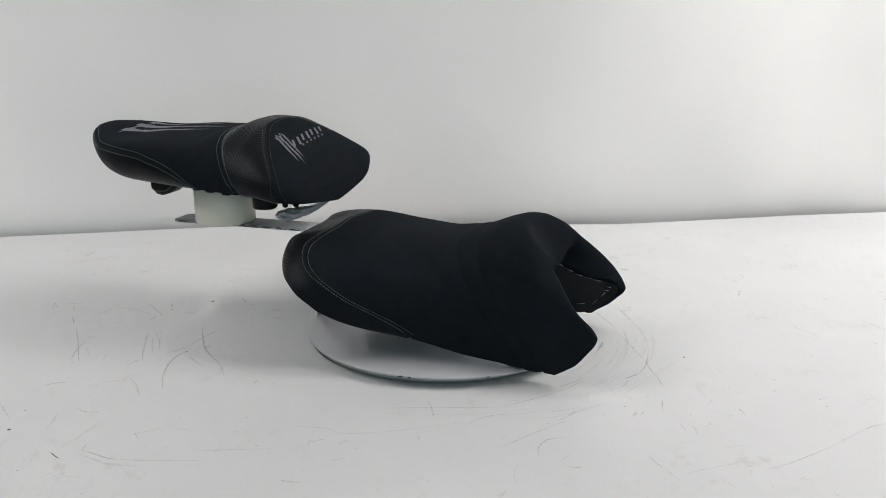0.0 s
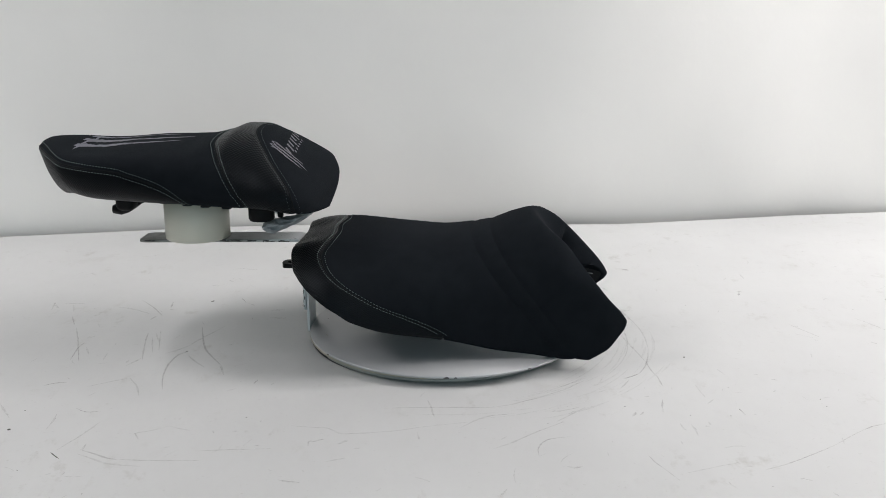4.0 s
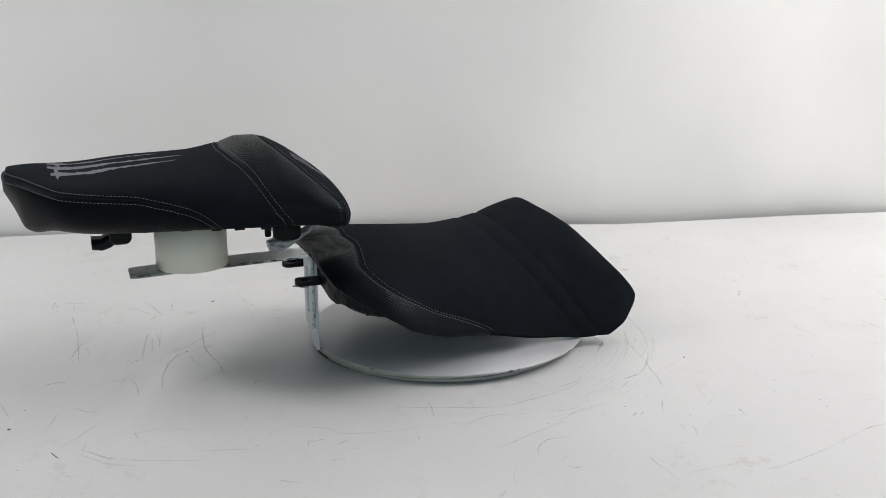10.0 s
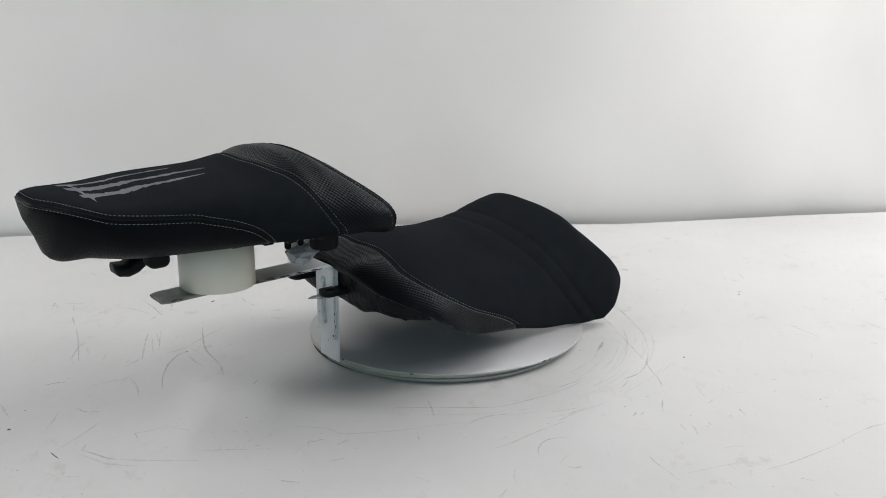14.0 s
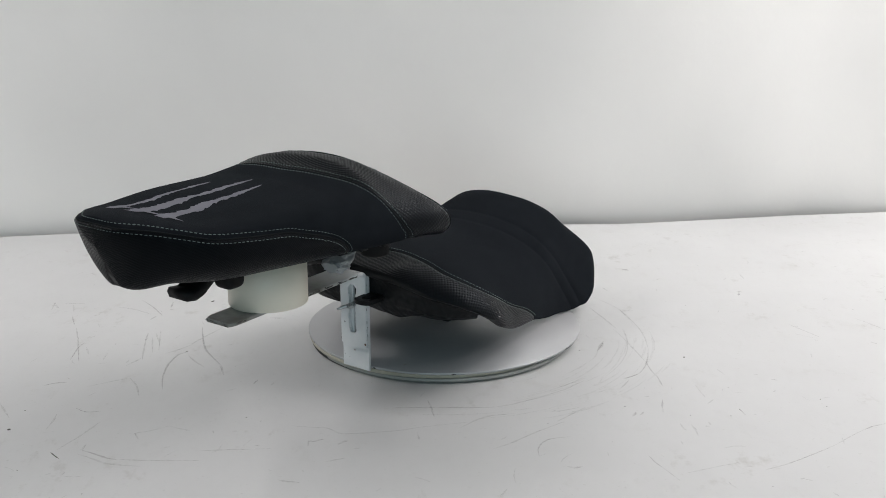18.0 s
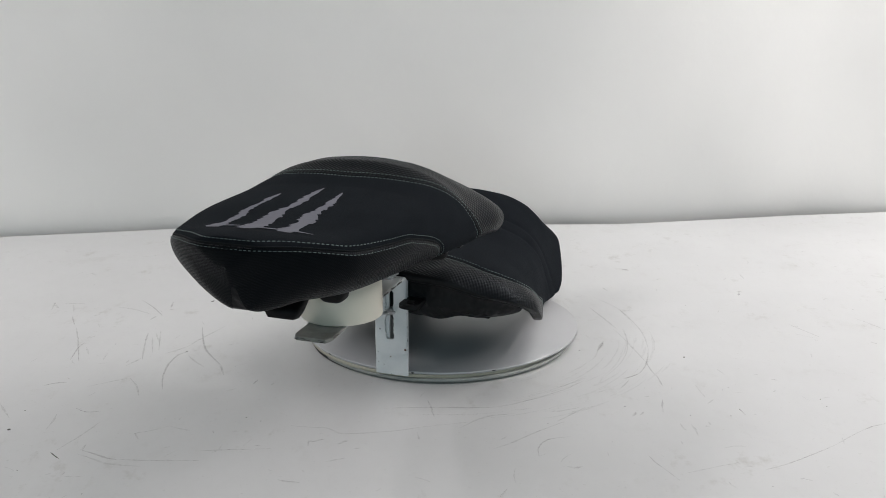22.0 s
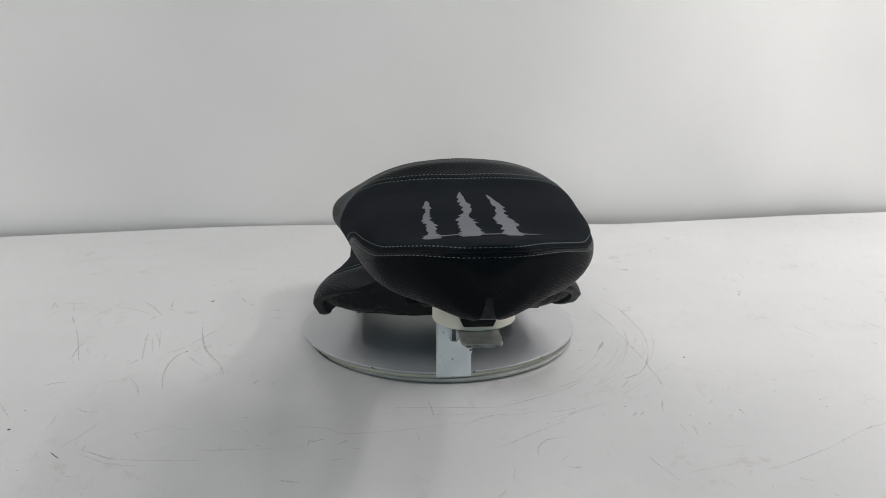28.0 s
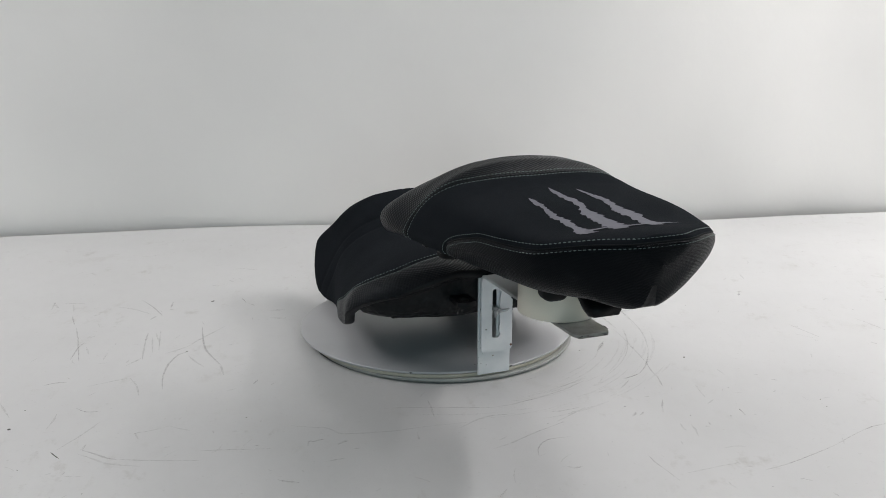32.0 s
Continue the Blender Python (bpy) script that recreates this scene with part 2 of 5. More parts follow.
def lathe(bm, cx, cy, prof, seg=96, closed=False):
    """Turn a profile of (radius, z) about a vertical axis; radius 0 at an end closes it."""
    rings = []
    for r, z in prof:
        if r == 0:
            rings.append([bm.verts.new((cx, cy, z))])
        else:
            rings.append([bm.verts.new((cx + r * math.cos(2 * math.pi * i / seg), cy + r * math.sin(2 * math.pi * i / seg), z)) for i in range(seg)])
    pairs = list(zip(rings, rings[1:])) + ([(rings[-1], rings[0])] if closed else [])
    for a, b in pairs:
        for i in range(seg):
            j = (i + 1) % seg
            if len(a) == 1 and len(b) > 1:
                bm.faces.new((a[0], b[j], b[i]))
            elif len(b) == 1 and len(a) > 1:
                bm.faces.new((a[i], a[j], b[0]))
            elif len(a) > 1:
                bm.faces.new((a[i], a[j], b[j], b[i]))
    bmesh.ops.recalc_face_normals(bm, faces=bm.faces)
    return bm


def tube(bm, pts, r, seg=8, cap=True):
    pts = [Vector(p) for p in pts]
    rings = []
    for i, p in enumerate(pts):
        d = (pts[min(i + 1, len(pts) - 1)] - pts[max(i - 1, 0)]).normalized()
        a = d.cross(Vector((0, 0, 1)))
        if a.length < 1e-4:
            a = d.cross(Vector((1, 0, 0)))
        a.normalize()
        b = d.cross(a)
        rr = r[i] if isinstance(r, (list, tuple)) else r
        rings.append([bm.verts.new(p + rr * (math.cos(2 * math.pi * k / seg) * a + math.sin(2 * math.pi * k / seg) * b)) for k in range(seg)])
    for a, b in zip(rings, rings[1:]):
        for k in range(seg):
            bm.faces.new((a[k], a[(k + 1) % seg], b[(k + 1) % seg], b[k]))
    if cap:
        bm.faces.new(rings[0][::-1])
        bm.faces.new(rings[-1])
    return bm


def curve1(xs, ys):
    """A smooth monotone interpolation through a few stations."""
    xs, ys = np.array(xs, float), np.array(ys, float)
    h, d = np.diff(xs), np.diff(ys) / np.diff(xs)
    m = np.zeros(len(xs))
    for i in range(1, len(xs) - 1):
        if d[i - 1] * d[i] > 0:
            w1, w2 = 2 * h[i] + h[i - 1], h[i] + 2 * h[i - 1]
            m[i] = (w1 + w2) / (w1 / d[i - 1] + w2 / d[i])
    m[0], m[-1] = d[0], d[-1]

    def f(x):
        x = np.clip(np.asarray(x, float), xs[0], xs[-1])
        i = np.clip(np.searchsorted(xs, x, side="right") - 1, 0, len(h) - 1)
        t = (x - xs[i]) / h[i]
        return (ys[i] * (1 + 2 * t) * (1 - t) ** 2 + m[i] * h[i] * t * (1 - t) ** 2 + ys[i + 1] * t * t * (3 - 2 * t) + m[i + 1] * h[i] * t * t * (t - 1))
    return f


class Skin:
    """A curved cover over a grid of (s, n), cut along seams into panels."""

    def __init__(self, place, s, n, seams, groove=0.0014, reach=0.004):
        self.place, self.seams, self.groove, self.reach = place, seams, groove, reach
        self.S, self.N = np.meshgrid(s, n, indexing="ij")
        for f in seams:
            self.snap(f)
        self.fields = [f(self.S, self.N) for f in seams]
        self.P, self.n = self.solid(self.S, self.N)

    def solid(self, S, N):
        P = self.place(S, N)
        nr = self.normals(S, N)
        for f in self.seams:
            d = f(S, N)
            fade = np.clip(np.minimum(S, 1 - S) / 0.02, 0, 1)
            P = P - nr * (self.groove * fade * np.exp(-(d / self.reach) ** 2))[..., None]
        return P, nr

    def normals(self, S, N):
        e = 1e-3
        a = self.place(np.clip(S + e, 0, 1), N) - self.place(np.clip(S - e, 0, 1), N)
        b = self.place(S, np.clip(N + e, -1, 1)) - self.place(S, np.clip(N - e, -1, 1))
        k = np.cross(b, a)
        return k / (np.linalg.norm(k, axis=-1, keepdims=True) + 1e-12)

    def snap(self, f):
        S, N = self.S, self.N
        d = f(S, N)
        best = np.full(S.shape, 0.5)
        dS, dN = np.zeros(S.shape), np.zeros(S.shape)
        for ax in (0, 1):
            for sh in (1, -1):
                dj, Sj, Nj = (np.roll(q, -sh, ax) for q in (d, S, N))
                ok = d * dj < 0
                edge = [slice(None)] * 2
                edge[ax] = -1 if sh == 1 else 0
                ok[tuple(edge)] = False
                fr = np.abs(d) / (np.abs(d) + np.abs(dj) + 1e-12)
                ok &= fr < best
                best = np.where(ok, fr, best)
                dS, dN = np.where(ok, (Sj - S) * fr, dS), np.where(ok, (Nj - N) * fr, dN)
        S += dS
        N += dN

    def panel(self, test, flip=False, offset=0.0, across=None, weld=0.0):
        """A bmesh of the faces whose seam values pass the test, with sheet coordinates."""
        P = self.P + self.n * offset
        if weld:
            near = np.linalg.norm(P[:, 0] - P[:, -1], axis=1) < weld
            P[near, 0] = P[near, -1] = 0.5 * (P[near, 0] + P[near, -1])
        ni, nj = self.S.shape
        mids = [0.25 * (f[:-1, :-1] + f[1:, :-1] + f[1:, 1:] + f[:-1, 1:]) for f in self.fields]
        keep = test(*mids)
        arc = np.concatenate([np.zeros((ni, 1)), np.cumsum(np.linalg.norm(np.diff(self.P, axis=1), axis=-1), 1)], 1)
        arc -= arc[:, nj // 2][:, None]
        bm = bmesh.new()
        uvl = bm.loops.layers.uv.new("UVMap")
        vs = {}

        def vert(i, j):
            if (i, j) not in vs:
                vs[i, j] = bm.verts.new(P[i, j])
            return vs[i, j]
        for i, j in zip(*np.nonzero(keep)):
            idx = [(i, j), (i + 1, j), (i + 1, j + 1), (i, j + 1)]
            if not flip:
                idx.reverse()
            f = bm.faces.new([vert(*q) for q in idx])
            for lo, q in zip(f.loops, idx):
                lo[uvl].uv = (P[q][0] if across is None else across[q], arc[q])
        bmesh.ops.remove_doubles(bm, verts=bm.verts, dist=1e-5)
        return bm

    def line_s(self, f, level, n0=-1.0, n1=1.0, count=220):
        """Where a seam value is at a level, one place for each n: arrays s, n."""
        s = np.linspace(0, 1, 500)
        out = []
        for n in np.linspace(n0, n1, count):
            d = f(s, np.full(500, n)) - level
            k = np.nonzero(d[:-1] * d[1:] < 0)[0]
            if len(k):
                i = k[0]
                out.append((s[i] + (s[i + 1] - s[i]) * d[i] / (d[i] - d[i + 1]), n))
        return np.array(out)

    def line_n(self, f, level, side, s0=0.0, s1=1.0, count=300):
        n = np.linspace(0, 1, 500) * side
        out = []
        for s in s0 + (s1 - s0) * np.linspace(0, 1, count) ** 1.5:
            d = f(np.full(500, s), n) - level
            k = np.nonzero(d[:-1] * d[1:] < 0)[0]
            if len(k):
                i = k[-1]
                out.append((s, n[i] + (n[i + 1] - n[i]) * d[i] / (d[i] - d[i + 1])))
        return np.array(out)

    def on(self, sn, lift=0.0):
        P, nr = self.solid(sn[:, 0], sn[:, 1])
        return P + nr * lift, nr


def resample(P, nr, step):
    d = np.r_[0, np.cumsum(np.linalg.norm(np.diff(P, axis=0), axis=1))]
    t = np.arange(0, d[-1], step)
    f = lambda A: np.stack([np.interp(t, d, A[:, k]) for k in range(3)], 1)
    return f(P), f(nr)


def stitches(bm, P, nr, step=0.0044, length=0.0029, width=0.00085, height=0.0006):
    """A row of short raised thread dashes along a line on a cover."""
    Q, M = resample(P, nr, step)
    for i in range(len(Q) - 1):
        d = Q[i + 1] - Q[i]
        d /= np.linalg.norm(d) + 1e-9
        up = M[i] / (np.linalg.norm(M[i]) + 1e-9)
        sd = np.cross(up, d)
        c = Q[i]
        ring = []
        for k, wd, hh in ((-0.5, 0.55, 0.1), (-0.25, 1.0, 1.0), (0.25, 1.0, 1.0), (0.5, 0.55, 0.1)):
            o = c + d * (k * length)
            ring.append([bm.verts.new(o - sd * width * wd * 0.5 - up * 0.0003), bm.verts.new(o + up * height * hh), bm.verts.new(o + sd * width * wd * 0.5 - up * 0.0003)])
        for a, b in zip(ring, ring[1:]):
            bm.faces.new((a[0], a[1], b[1], b[0]))
            bm.faces.new((a[1], a[2], b[2], b[1]))
    return bm


def along(P, r, bm=None, every=2):
    return tube(bm or bmesh.new(), [tuple(p) for p in P[::every]], r, 6)


Y0 = -0.006


# ---- the room ----
def room():
    x0, x1, y0, y1, z0, z1 = -2.6, 2.6, -3.2, 1.35, -0.76, 1.7
    t = 0.1
    specs = (("floor", (x0, x1, y0, y1, z0 - t, z0), FLOORM, "grey concrete workshop floor under the table"),
             ("ceiling", (x0, x1, y0, y1, z1, z1 + t), CEILP, "plain grey workshop ceiling with rows of assumed tube lamps"),
             ("wall_north", (x0, x1, y1, y1 + t, z0, z1), WALLP, "plain dark grey wall behind the backdrop cloth"),
             ("wall_south", (x0, x1, y0 - t, y0, z0, z1), WALLP, "plain dark grey wall with an assumed window behind the camera"),
             ("wall_east", (x1, x1 + t, y0, y1, z0, z1), WALLP, "plain dark grey side wall of the room"),
             ("wall_west", (x0 - t, x0, y0, y1, z0, z1), WALLP, "plain dark grey side wall of the room"))
    for name, b, mat, label in specs:
        bm = bmesh.new()
        if name == "wall_south":
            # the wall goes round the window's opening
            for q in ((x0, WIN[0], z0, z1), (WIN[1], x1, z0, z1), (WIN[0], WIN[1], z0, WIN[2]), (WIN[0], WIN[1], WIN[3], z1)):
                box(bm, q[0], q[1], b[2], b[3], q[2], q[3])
        else:
            box(bm, *b)
        single(name, bm, mat, label, name.split("_")[0], "structure", smooth=False)


room()


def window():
    # unseen window, added to house the front fill light
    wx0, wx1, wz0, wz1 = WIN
    win = thing("assumed_window_1", (0, -3.25, 0.0), "plain white window with two panes, unseen and assumed behind the camera", "window", "structure")
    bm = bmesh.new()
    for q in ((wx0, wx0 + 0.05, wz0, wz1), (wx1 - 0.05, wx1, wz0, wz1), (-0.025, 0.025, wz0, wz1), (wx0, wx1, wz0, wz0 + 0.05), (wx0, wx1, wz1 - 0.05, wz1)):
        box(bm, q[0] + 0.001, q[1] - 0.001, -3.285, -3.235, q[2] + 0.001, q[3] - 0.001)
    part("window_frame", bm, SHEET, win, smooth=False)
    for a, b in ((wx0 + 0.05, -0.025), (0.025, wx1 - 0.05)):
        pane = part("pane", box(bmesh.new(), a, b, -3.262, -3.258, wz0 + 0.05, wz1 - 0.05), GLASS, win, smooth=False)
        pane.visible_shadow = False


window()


def assumed_ceiling_lamp(lx, ly, sx, sy):
    lamp = thing("assumed_ceiling_lamp", (lx, ly, LAMP_Z), "assumed white ceiling lamp with a long glowing diffuser, out of view", "lamp", group="ceiling lamps")
    bm = box(bmesh.new(), lx - sx / 2 - 0.02, lx + sx / 2 + 0.02, ly - sy / 2 - 0.02, ly + sy / 2 + 0.02, LAMP_Z + 0.002, 1.699, 0.01)
    part("housing", bm, WALLP, lamp)
    bm = box(bmesh.new(), lx - sx / 2, lx + sx / 2, ly - sy / 2, ly + sy / 2, LAMP_Z - 0.004, LAMP_Z + 0.0, 0.0)
    part("diffuser", bm, GLOW, lamp, smooth=False)


for nm, lx, ly, sx, sy, watts in LAMPS:
    assumed_ceiling_lamp(lx, ly, sx, sy)


EDGE = curve1([-1.7, -0.858, -0.648, -0.431, -0.226, 0.05, 0.33, 0.56, 0.75, 0.963, 1.8], [0.40, 0.556, 0.594, 0.634, 0.649, 0.6485, 0.6495, 0.684, 0.722, 0.752, 0.86])


def rear_edge(x):
    return float(EDGE(x))


def table():
    tab = thing("table", (0, 0, -0.76), "long white laminate table with a scuffed scratched top", "table")
    bm = bmesh.new()
    nx, ny = 120, 60
    rows = []
    for i in range(nx + 1):
        x = -1.7 + 3.5 * i / nx
        rows.append([bm.verts.new((x, -0.95 + (rear_edge(x) + 0.95) * j / ny, 0.0)) for j in range(ny + 1)])
    for a, b in zip(rows, rows[1:]):
        for j in range(ny):
            bm.faces.new((a[j], b[j], b[j + 1], a[j + 1]))
    ret = bmesh.ops.extrude_face_region(bm, geom=bm.faces[:])
    low = [v for v in ret["geom"] if isinstance(v, bmesh.types.BMVert)]
    bmesh.ops.translate(bm, verts=low, vec=(0, 0, -0.03))
    bmesh.ops.recalc_face_normals(bm, faces=bm.faces)
    part("tabletop", bm, TABLE, tab, smooth=False)
    for x in (-1.5, 1.6):
        for y in (-0.85, rear_edge(x) - 0.1):
            part("leg", box(bmesh.new(), x - 0.03, x + 0.03, y - 0.03, y + 0.03, -0.76, -0.03, 0.004), STEEL, tab)

    return tab


TABLE_OB = table()


def backdrop():
    """A cloth that hangs behind the table in a few soft vertical folds, with forward curls added at its unseen ends."""
    bm = bmesh.new()
    nx, nz = 260, 120
    rows = []
    for i in range(nx + 1):
        x = -1.75 + 3.75 * i / nx
        base = sum(rear_edge(x + 0.12 + 0.03 * d) for d in range(-4, 5)) / 9 + 0.022 + 0.010 * math.sin(2.6 * x + 0.4)
        # added curl towards the camera at the unseen ends
        base -= 0.55 * max(0.0, (x - 0.95) / 1.0) ** 2 + 0.35 * max(0.0, (-0.95 - x) / 1.0) ** 2
        row = []
        for k in range(nz + 1):
            z = -0.45 + 2.1 * k / nz
            fold = 0.008 * math.sin(3.7 * x + 0.6) + 0.005 * math.sin(8.3 * x + 1.6 * z + 1.0) + 0.010 * math.exp(-((x - 0.80 - 0.1 * z) / 0.10) ** 2) - 0.008 * math.exp(-((x - 1.02) / 0.05) ** 2)
            fold += 0.0045 * noise.noise(Vector((3.1 * x, 2.3 * z, 4.0))) + 0.0022 * noise.noise(Vector((9.0 * x, 5.0 * z, 1.0)))
            # bends the lowest strip back so that it shades darker
            foot = 1.2 * min(0.2, max(0.0, 0.004 - z)) ** 1.5
            sag = 0.006 * math.sin(11 * x + 2.0) * math.exp(-((z - 0.05) / 0.12) ** 2)
            row.append(bm.verts.new((x, base + fold + foot + sag + 0.02 * z, z)))
        rows.append(row)
    for a, b in zip(rows, rows[1:]):
        for k in range(nz):
            bm.faces.new((a[k], b[k], b[k + 1], a[k + 1]))
    return single("backdrop", bm, SHEET, "white backdrop cloth hanging in soft folds behind the table", "backdrop", "structure")


backdrop()


# ---- the turntable ----
DISC_C = (0.01256, -0.0014)


def turntable():
    tt = thing("turntable", (0, 0, 0), "round motorised turntable with a satin silver plate on a black base", "turntable")
    part("base", lathe(bmesh.new(), -0.0055, -0.0008, [(0, 0.0005), (0.1728, 0.0005), (0.1738, 0.0015), (0.1738, 0.0058), (0.17, 0.0064), (0, 0.0064)]), BLACK, tt, "black plastic base")
    rim = lathe(bmesh.new(), 0.0058, -0.0012, [(0, 0.0066), (0.165, 0.0010), (0.1800, 0.0010), (0.1828, 0.0030), (0.1832, 0.0064), (0.1815, 0.0070), (0, 0.0070)], 128)
    r = part("rim", rim, ALU, tt, "dull grey metal rim")
    lower = lathe(bmesh.new(), 0.003, -0.0004, [(0, 0.0072), (0.1839, 0.0072), (0.1845, 0.0078), (0.1845, 0.0110), (0.1839, 0.0116), (0, 0.0116)], 128)
    lo = part("lower_board", lower, BOARD_EDGE, tt, "yellowed lower board")
    up = lathe(bmesh.new(), DISC_C[0], DISC_C[1], [(0, 0.0118), (0.1925, 0.0118), (0.1935, 0.0124), (0.1935, 0.0144), (0.1928, 0.015), (0, 0.015)], 160)
    top = part("top_board", up, PLATE, tt, "satin silver-grey round top plate")
    rng = random.Random(31)

    def blot(x, y, rx, ry, mat, name, turn=0.0):
        bm = bmesh.new()
        ring = []
        for k in range(14):
            a = 2 * math.pi * k / 14
            f = rng.uniform(0.6, 1.1)
            px_, py_ = rx * f * math.cos(a), ry * f * math.sin(a)
            ring.append(bm.verts.new((x + px_ * math.cos(turn) - py_ * math.sin(turn), y + px_ * math.sin(turn) + py_ * math.cos(turn), 0.0153)))
        bm.faces.new(ring)
        part(name, bm, mat, top, smooth=False)
    blot(-0.1612, 0.0113, 0.0013, 0.0010, SPECK, "dark_speck")
    blot(-0.1005, -0.0055, 0.0035, 0.0009, FAINT_BROWN, "brown_smear", 0.4)
    blot(-0.150, -0.058, 0.004, 0.0008, FAINT_BROWN, "brown_smear", 1.9)
    # nicks in the worn edge of the board
    for a, ln in ((-86.0, 0.008), (-82.5, 0.004), (-53.0, 0.005), (-20.0, 0.004), (-140.0, 0.006), (-171.0, 0.005), (150.0, 0.005)):
        bm = bmesh.new()
        rows = []
        for k in range(7):
            q = math.radians(a) + (k / 6 - 0.5) * ln / 0.1935
            h = 0.0011 * math.sin(math.pi * (k + 0.5) / 7) * rng.uniform(0.6, 1.2)
            zc = 0.0134 + rng.uniform(-0.0003, 0.0003)
            rows.append([bm.verts.new((DISC_C[0] + 0.1938 * math.cos(q), DISC_C[1] + 0.1938 * math.sin(q), zc + d * h)) for d in (-1, 1)])
        for u, v in zip(rows, rows[1:]):
            bm.faces.new((u[0], v[0], v[1], u[1]))
        part("edge_nick", bm, CHIP, top, smooth=False)
    return tt, (lo, top)


TURNTABLE, SPINNING = turntable()


# ---- the bracket, the pipe ----
def bracket():
    br = thing("mounting_bracket", (-0.1815, -0.006, 0.0152), "bent flat steel bracket with chipped white paint and a long slot", "bracket")
    w, t, yc = 0.0214, 0.0042, -0.0068
    # path of the middle of the bar in side view: upright, rounded bend, arm
    path = [(-0.1863, 0.040), (-0.1866, 0.06), (-0.1868, 0.10), (-0.187, 0.1328)]
    for k in range(1, 9):
        a = math.pi / 2 * k / 8
        path.append((-0.187 - 0.0092 * (1 - math.cos(a)), 0.1328 + 0.0092 * math.sin(a)))
    path += [(-0.25, 0.1412), (-0.32, 0.1404), (-0.39, 0.1392), (-0.411, 0.1388), (-0.416, 0.1387)]
    z_hole = (0.058, 0.1235)
    fine = []
    for (xa, za), (xb, zb) in zip(path, path[1:]):
        k = max(1, int(math.hypot(xb - xa, zb - za) / (0.0014 if xa > -0.19 else 0.003)))
        fine += [(xa + (xb - xa) * j / k, za + (zb - za) * j / k) for j in range(k)]
    fine.append(path[-1])
    path = fine

    def side(i):
        a, b = Vector(path[max(i - 1, 0)]), Vector(path[min(i + 1, len(path) - 1)])
        d = (b - a).normalized()
        return Vector((d.y, -d.x))
    bm = bmesh.new()
    rng = random.Random(2)
    cols = [-1, -0.95, -0.20, 0.32, 0.95, 1]
    n = len(path)
    wob = [(0.0, 0.0)]
    for i in range(n - 1):
        wob.append((0.55 * wob[-1][0] + rng.uniform(-0.045, 0.035), 0.55 * wob[-1][1] + rng.uniform(-0.035, 0.05)))
    grids = []
    for sgn in (1, -1):
        g = []
        for i, (x, z) in enumerate(path):
            o = side(i) * (t / 2 * sgn)
            ends = min(i, n - 1 - i)
            trim = 1 - (0.20, 0.07, 0.02, 0)[min(ends, 3)]
            yy = yc - 0.0078 * max(0.0, (-0.19 - x) / 0.226)
            row = []
            for c in cols:
                cc = c
                if abs(c) < 0.5:
                    inset = max(z_hole[0] + 0.0055 - z, z - z_hole[1] + 0.0055, 0.0) / 0.0056
                    cc = 0.06 + (c - 0.06 + wob[i][0 if c < 0 else 1]) * math.sqrt(max(0.06, 1 - inset * inset)) if x > -0.1875 and z < 0.13 else c
                k = 0.6 if abs(c) == 1 else 1
                row.append(bm.verts.new((x + o.x * k, yy + cc * w * (trim if abs(c) > 0.5 else 1), z + o.y * k)))
            g.append(row)
        grids.append(g)

    def hole(i):
        return path[i][0] > -0.1875 and z_hole[0] <= 0.5 * (path[i][1] + path[i + 1][1]) <= z_hole[1]
    for gi, g in enumerate(grids):
        for i in range(n - 1):
            for j in range(len(cols) - 1):
                if j == 2 and hole(i):
                    continue
                q = (g[i][j], g[i + 1][j], g[i + 1][j + 1], g[i][j + 1])
                bm.faces.new(q if gi else q[::-1])
    A, B = grids
    for i in range(n - 1):
        for j in (0, len(cols) - 1):
            bm.faces.new((A[i][j], A[i + 1][j], B[i + 1][j], B[i][j]))
        if hole(i):
            for j in (2, 3):
                bm.faces.new((A[i][j], A[i + 1][j], B[i + 1][j], B[i][j]))
            if not hole(i - 1):
                bm.faces.new((A[i][2], A[i][3], B[i][3], B[i][2]))
            if not hole(i + 1):
                bm.faces.new((A[i + 1][2], A[i + 1][3], B[i + 1][3], B[i + 1][2]))
    for i in (0, n - 1):
        for j in range(len(cols) - 1):
            bm.faces.new((A[i][j], A[i][j + 1], B[i][j + 1], B[i][j]))
    bmesh.ops.recalc_face_normals(bm, faces=bm.faces)
    part("slotted_bar", bm, PAINT, br, "bent upper bar with a ragged slot", smooth=False)
    # the lower bar, screwed to the edge of the boards
    bm = box(bmesh.new(), -0.1838, -0.1800, -0.0275, 0.0162, 0.0095, 0.055, 0.0007)
    box(bm, -0.1838, -0.1800, -0.0275, -0.0088, 0.055, 0.138, 0.0007)
    box(bm, -0.1838, -0.1800, -0.0030, 0.0162, 0.055, 0.138, 0.0007)
    part("lower_bar", bm, PAINT, br, "straight lower bar", smooth=False)
    for y, z, r in ((-0.0262, 0.047, 1.0), (-0.004, 0.0335, 0.6)):
        bm = lathe(bmesh.new(), 0, 0, [(0, 0.0006), (0.0012 * r, 0.0005), (0.0016 * r, 0.0)], 9)
        bmesh.ops.transform(bm, matrix=pose(-0.1889 if z > 0.04 else -0.1838, y, z, 0, -90, 0), verts=bm.verts)
        part("rust_spot", bm, RUST, br)
    # bare dark metal where the paint has come off the edges
    rng = random.Random(14)
    bm = bmesh.new()

    def chip(p, along_, up_, ln, ht):
        ring = []
        for k in range(9):
            a = 2 * math.pi * k / 9
            f = rng.uniform(0.55, 1.1)
            ring.append(bm.verts.new(Vector(p) + Vector(along_) * (ln * 0.5 * f * math.cos(a)) + Vector(up_) * (ht * 0.5 * f * math.sin(a))))
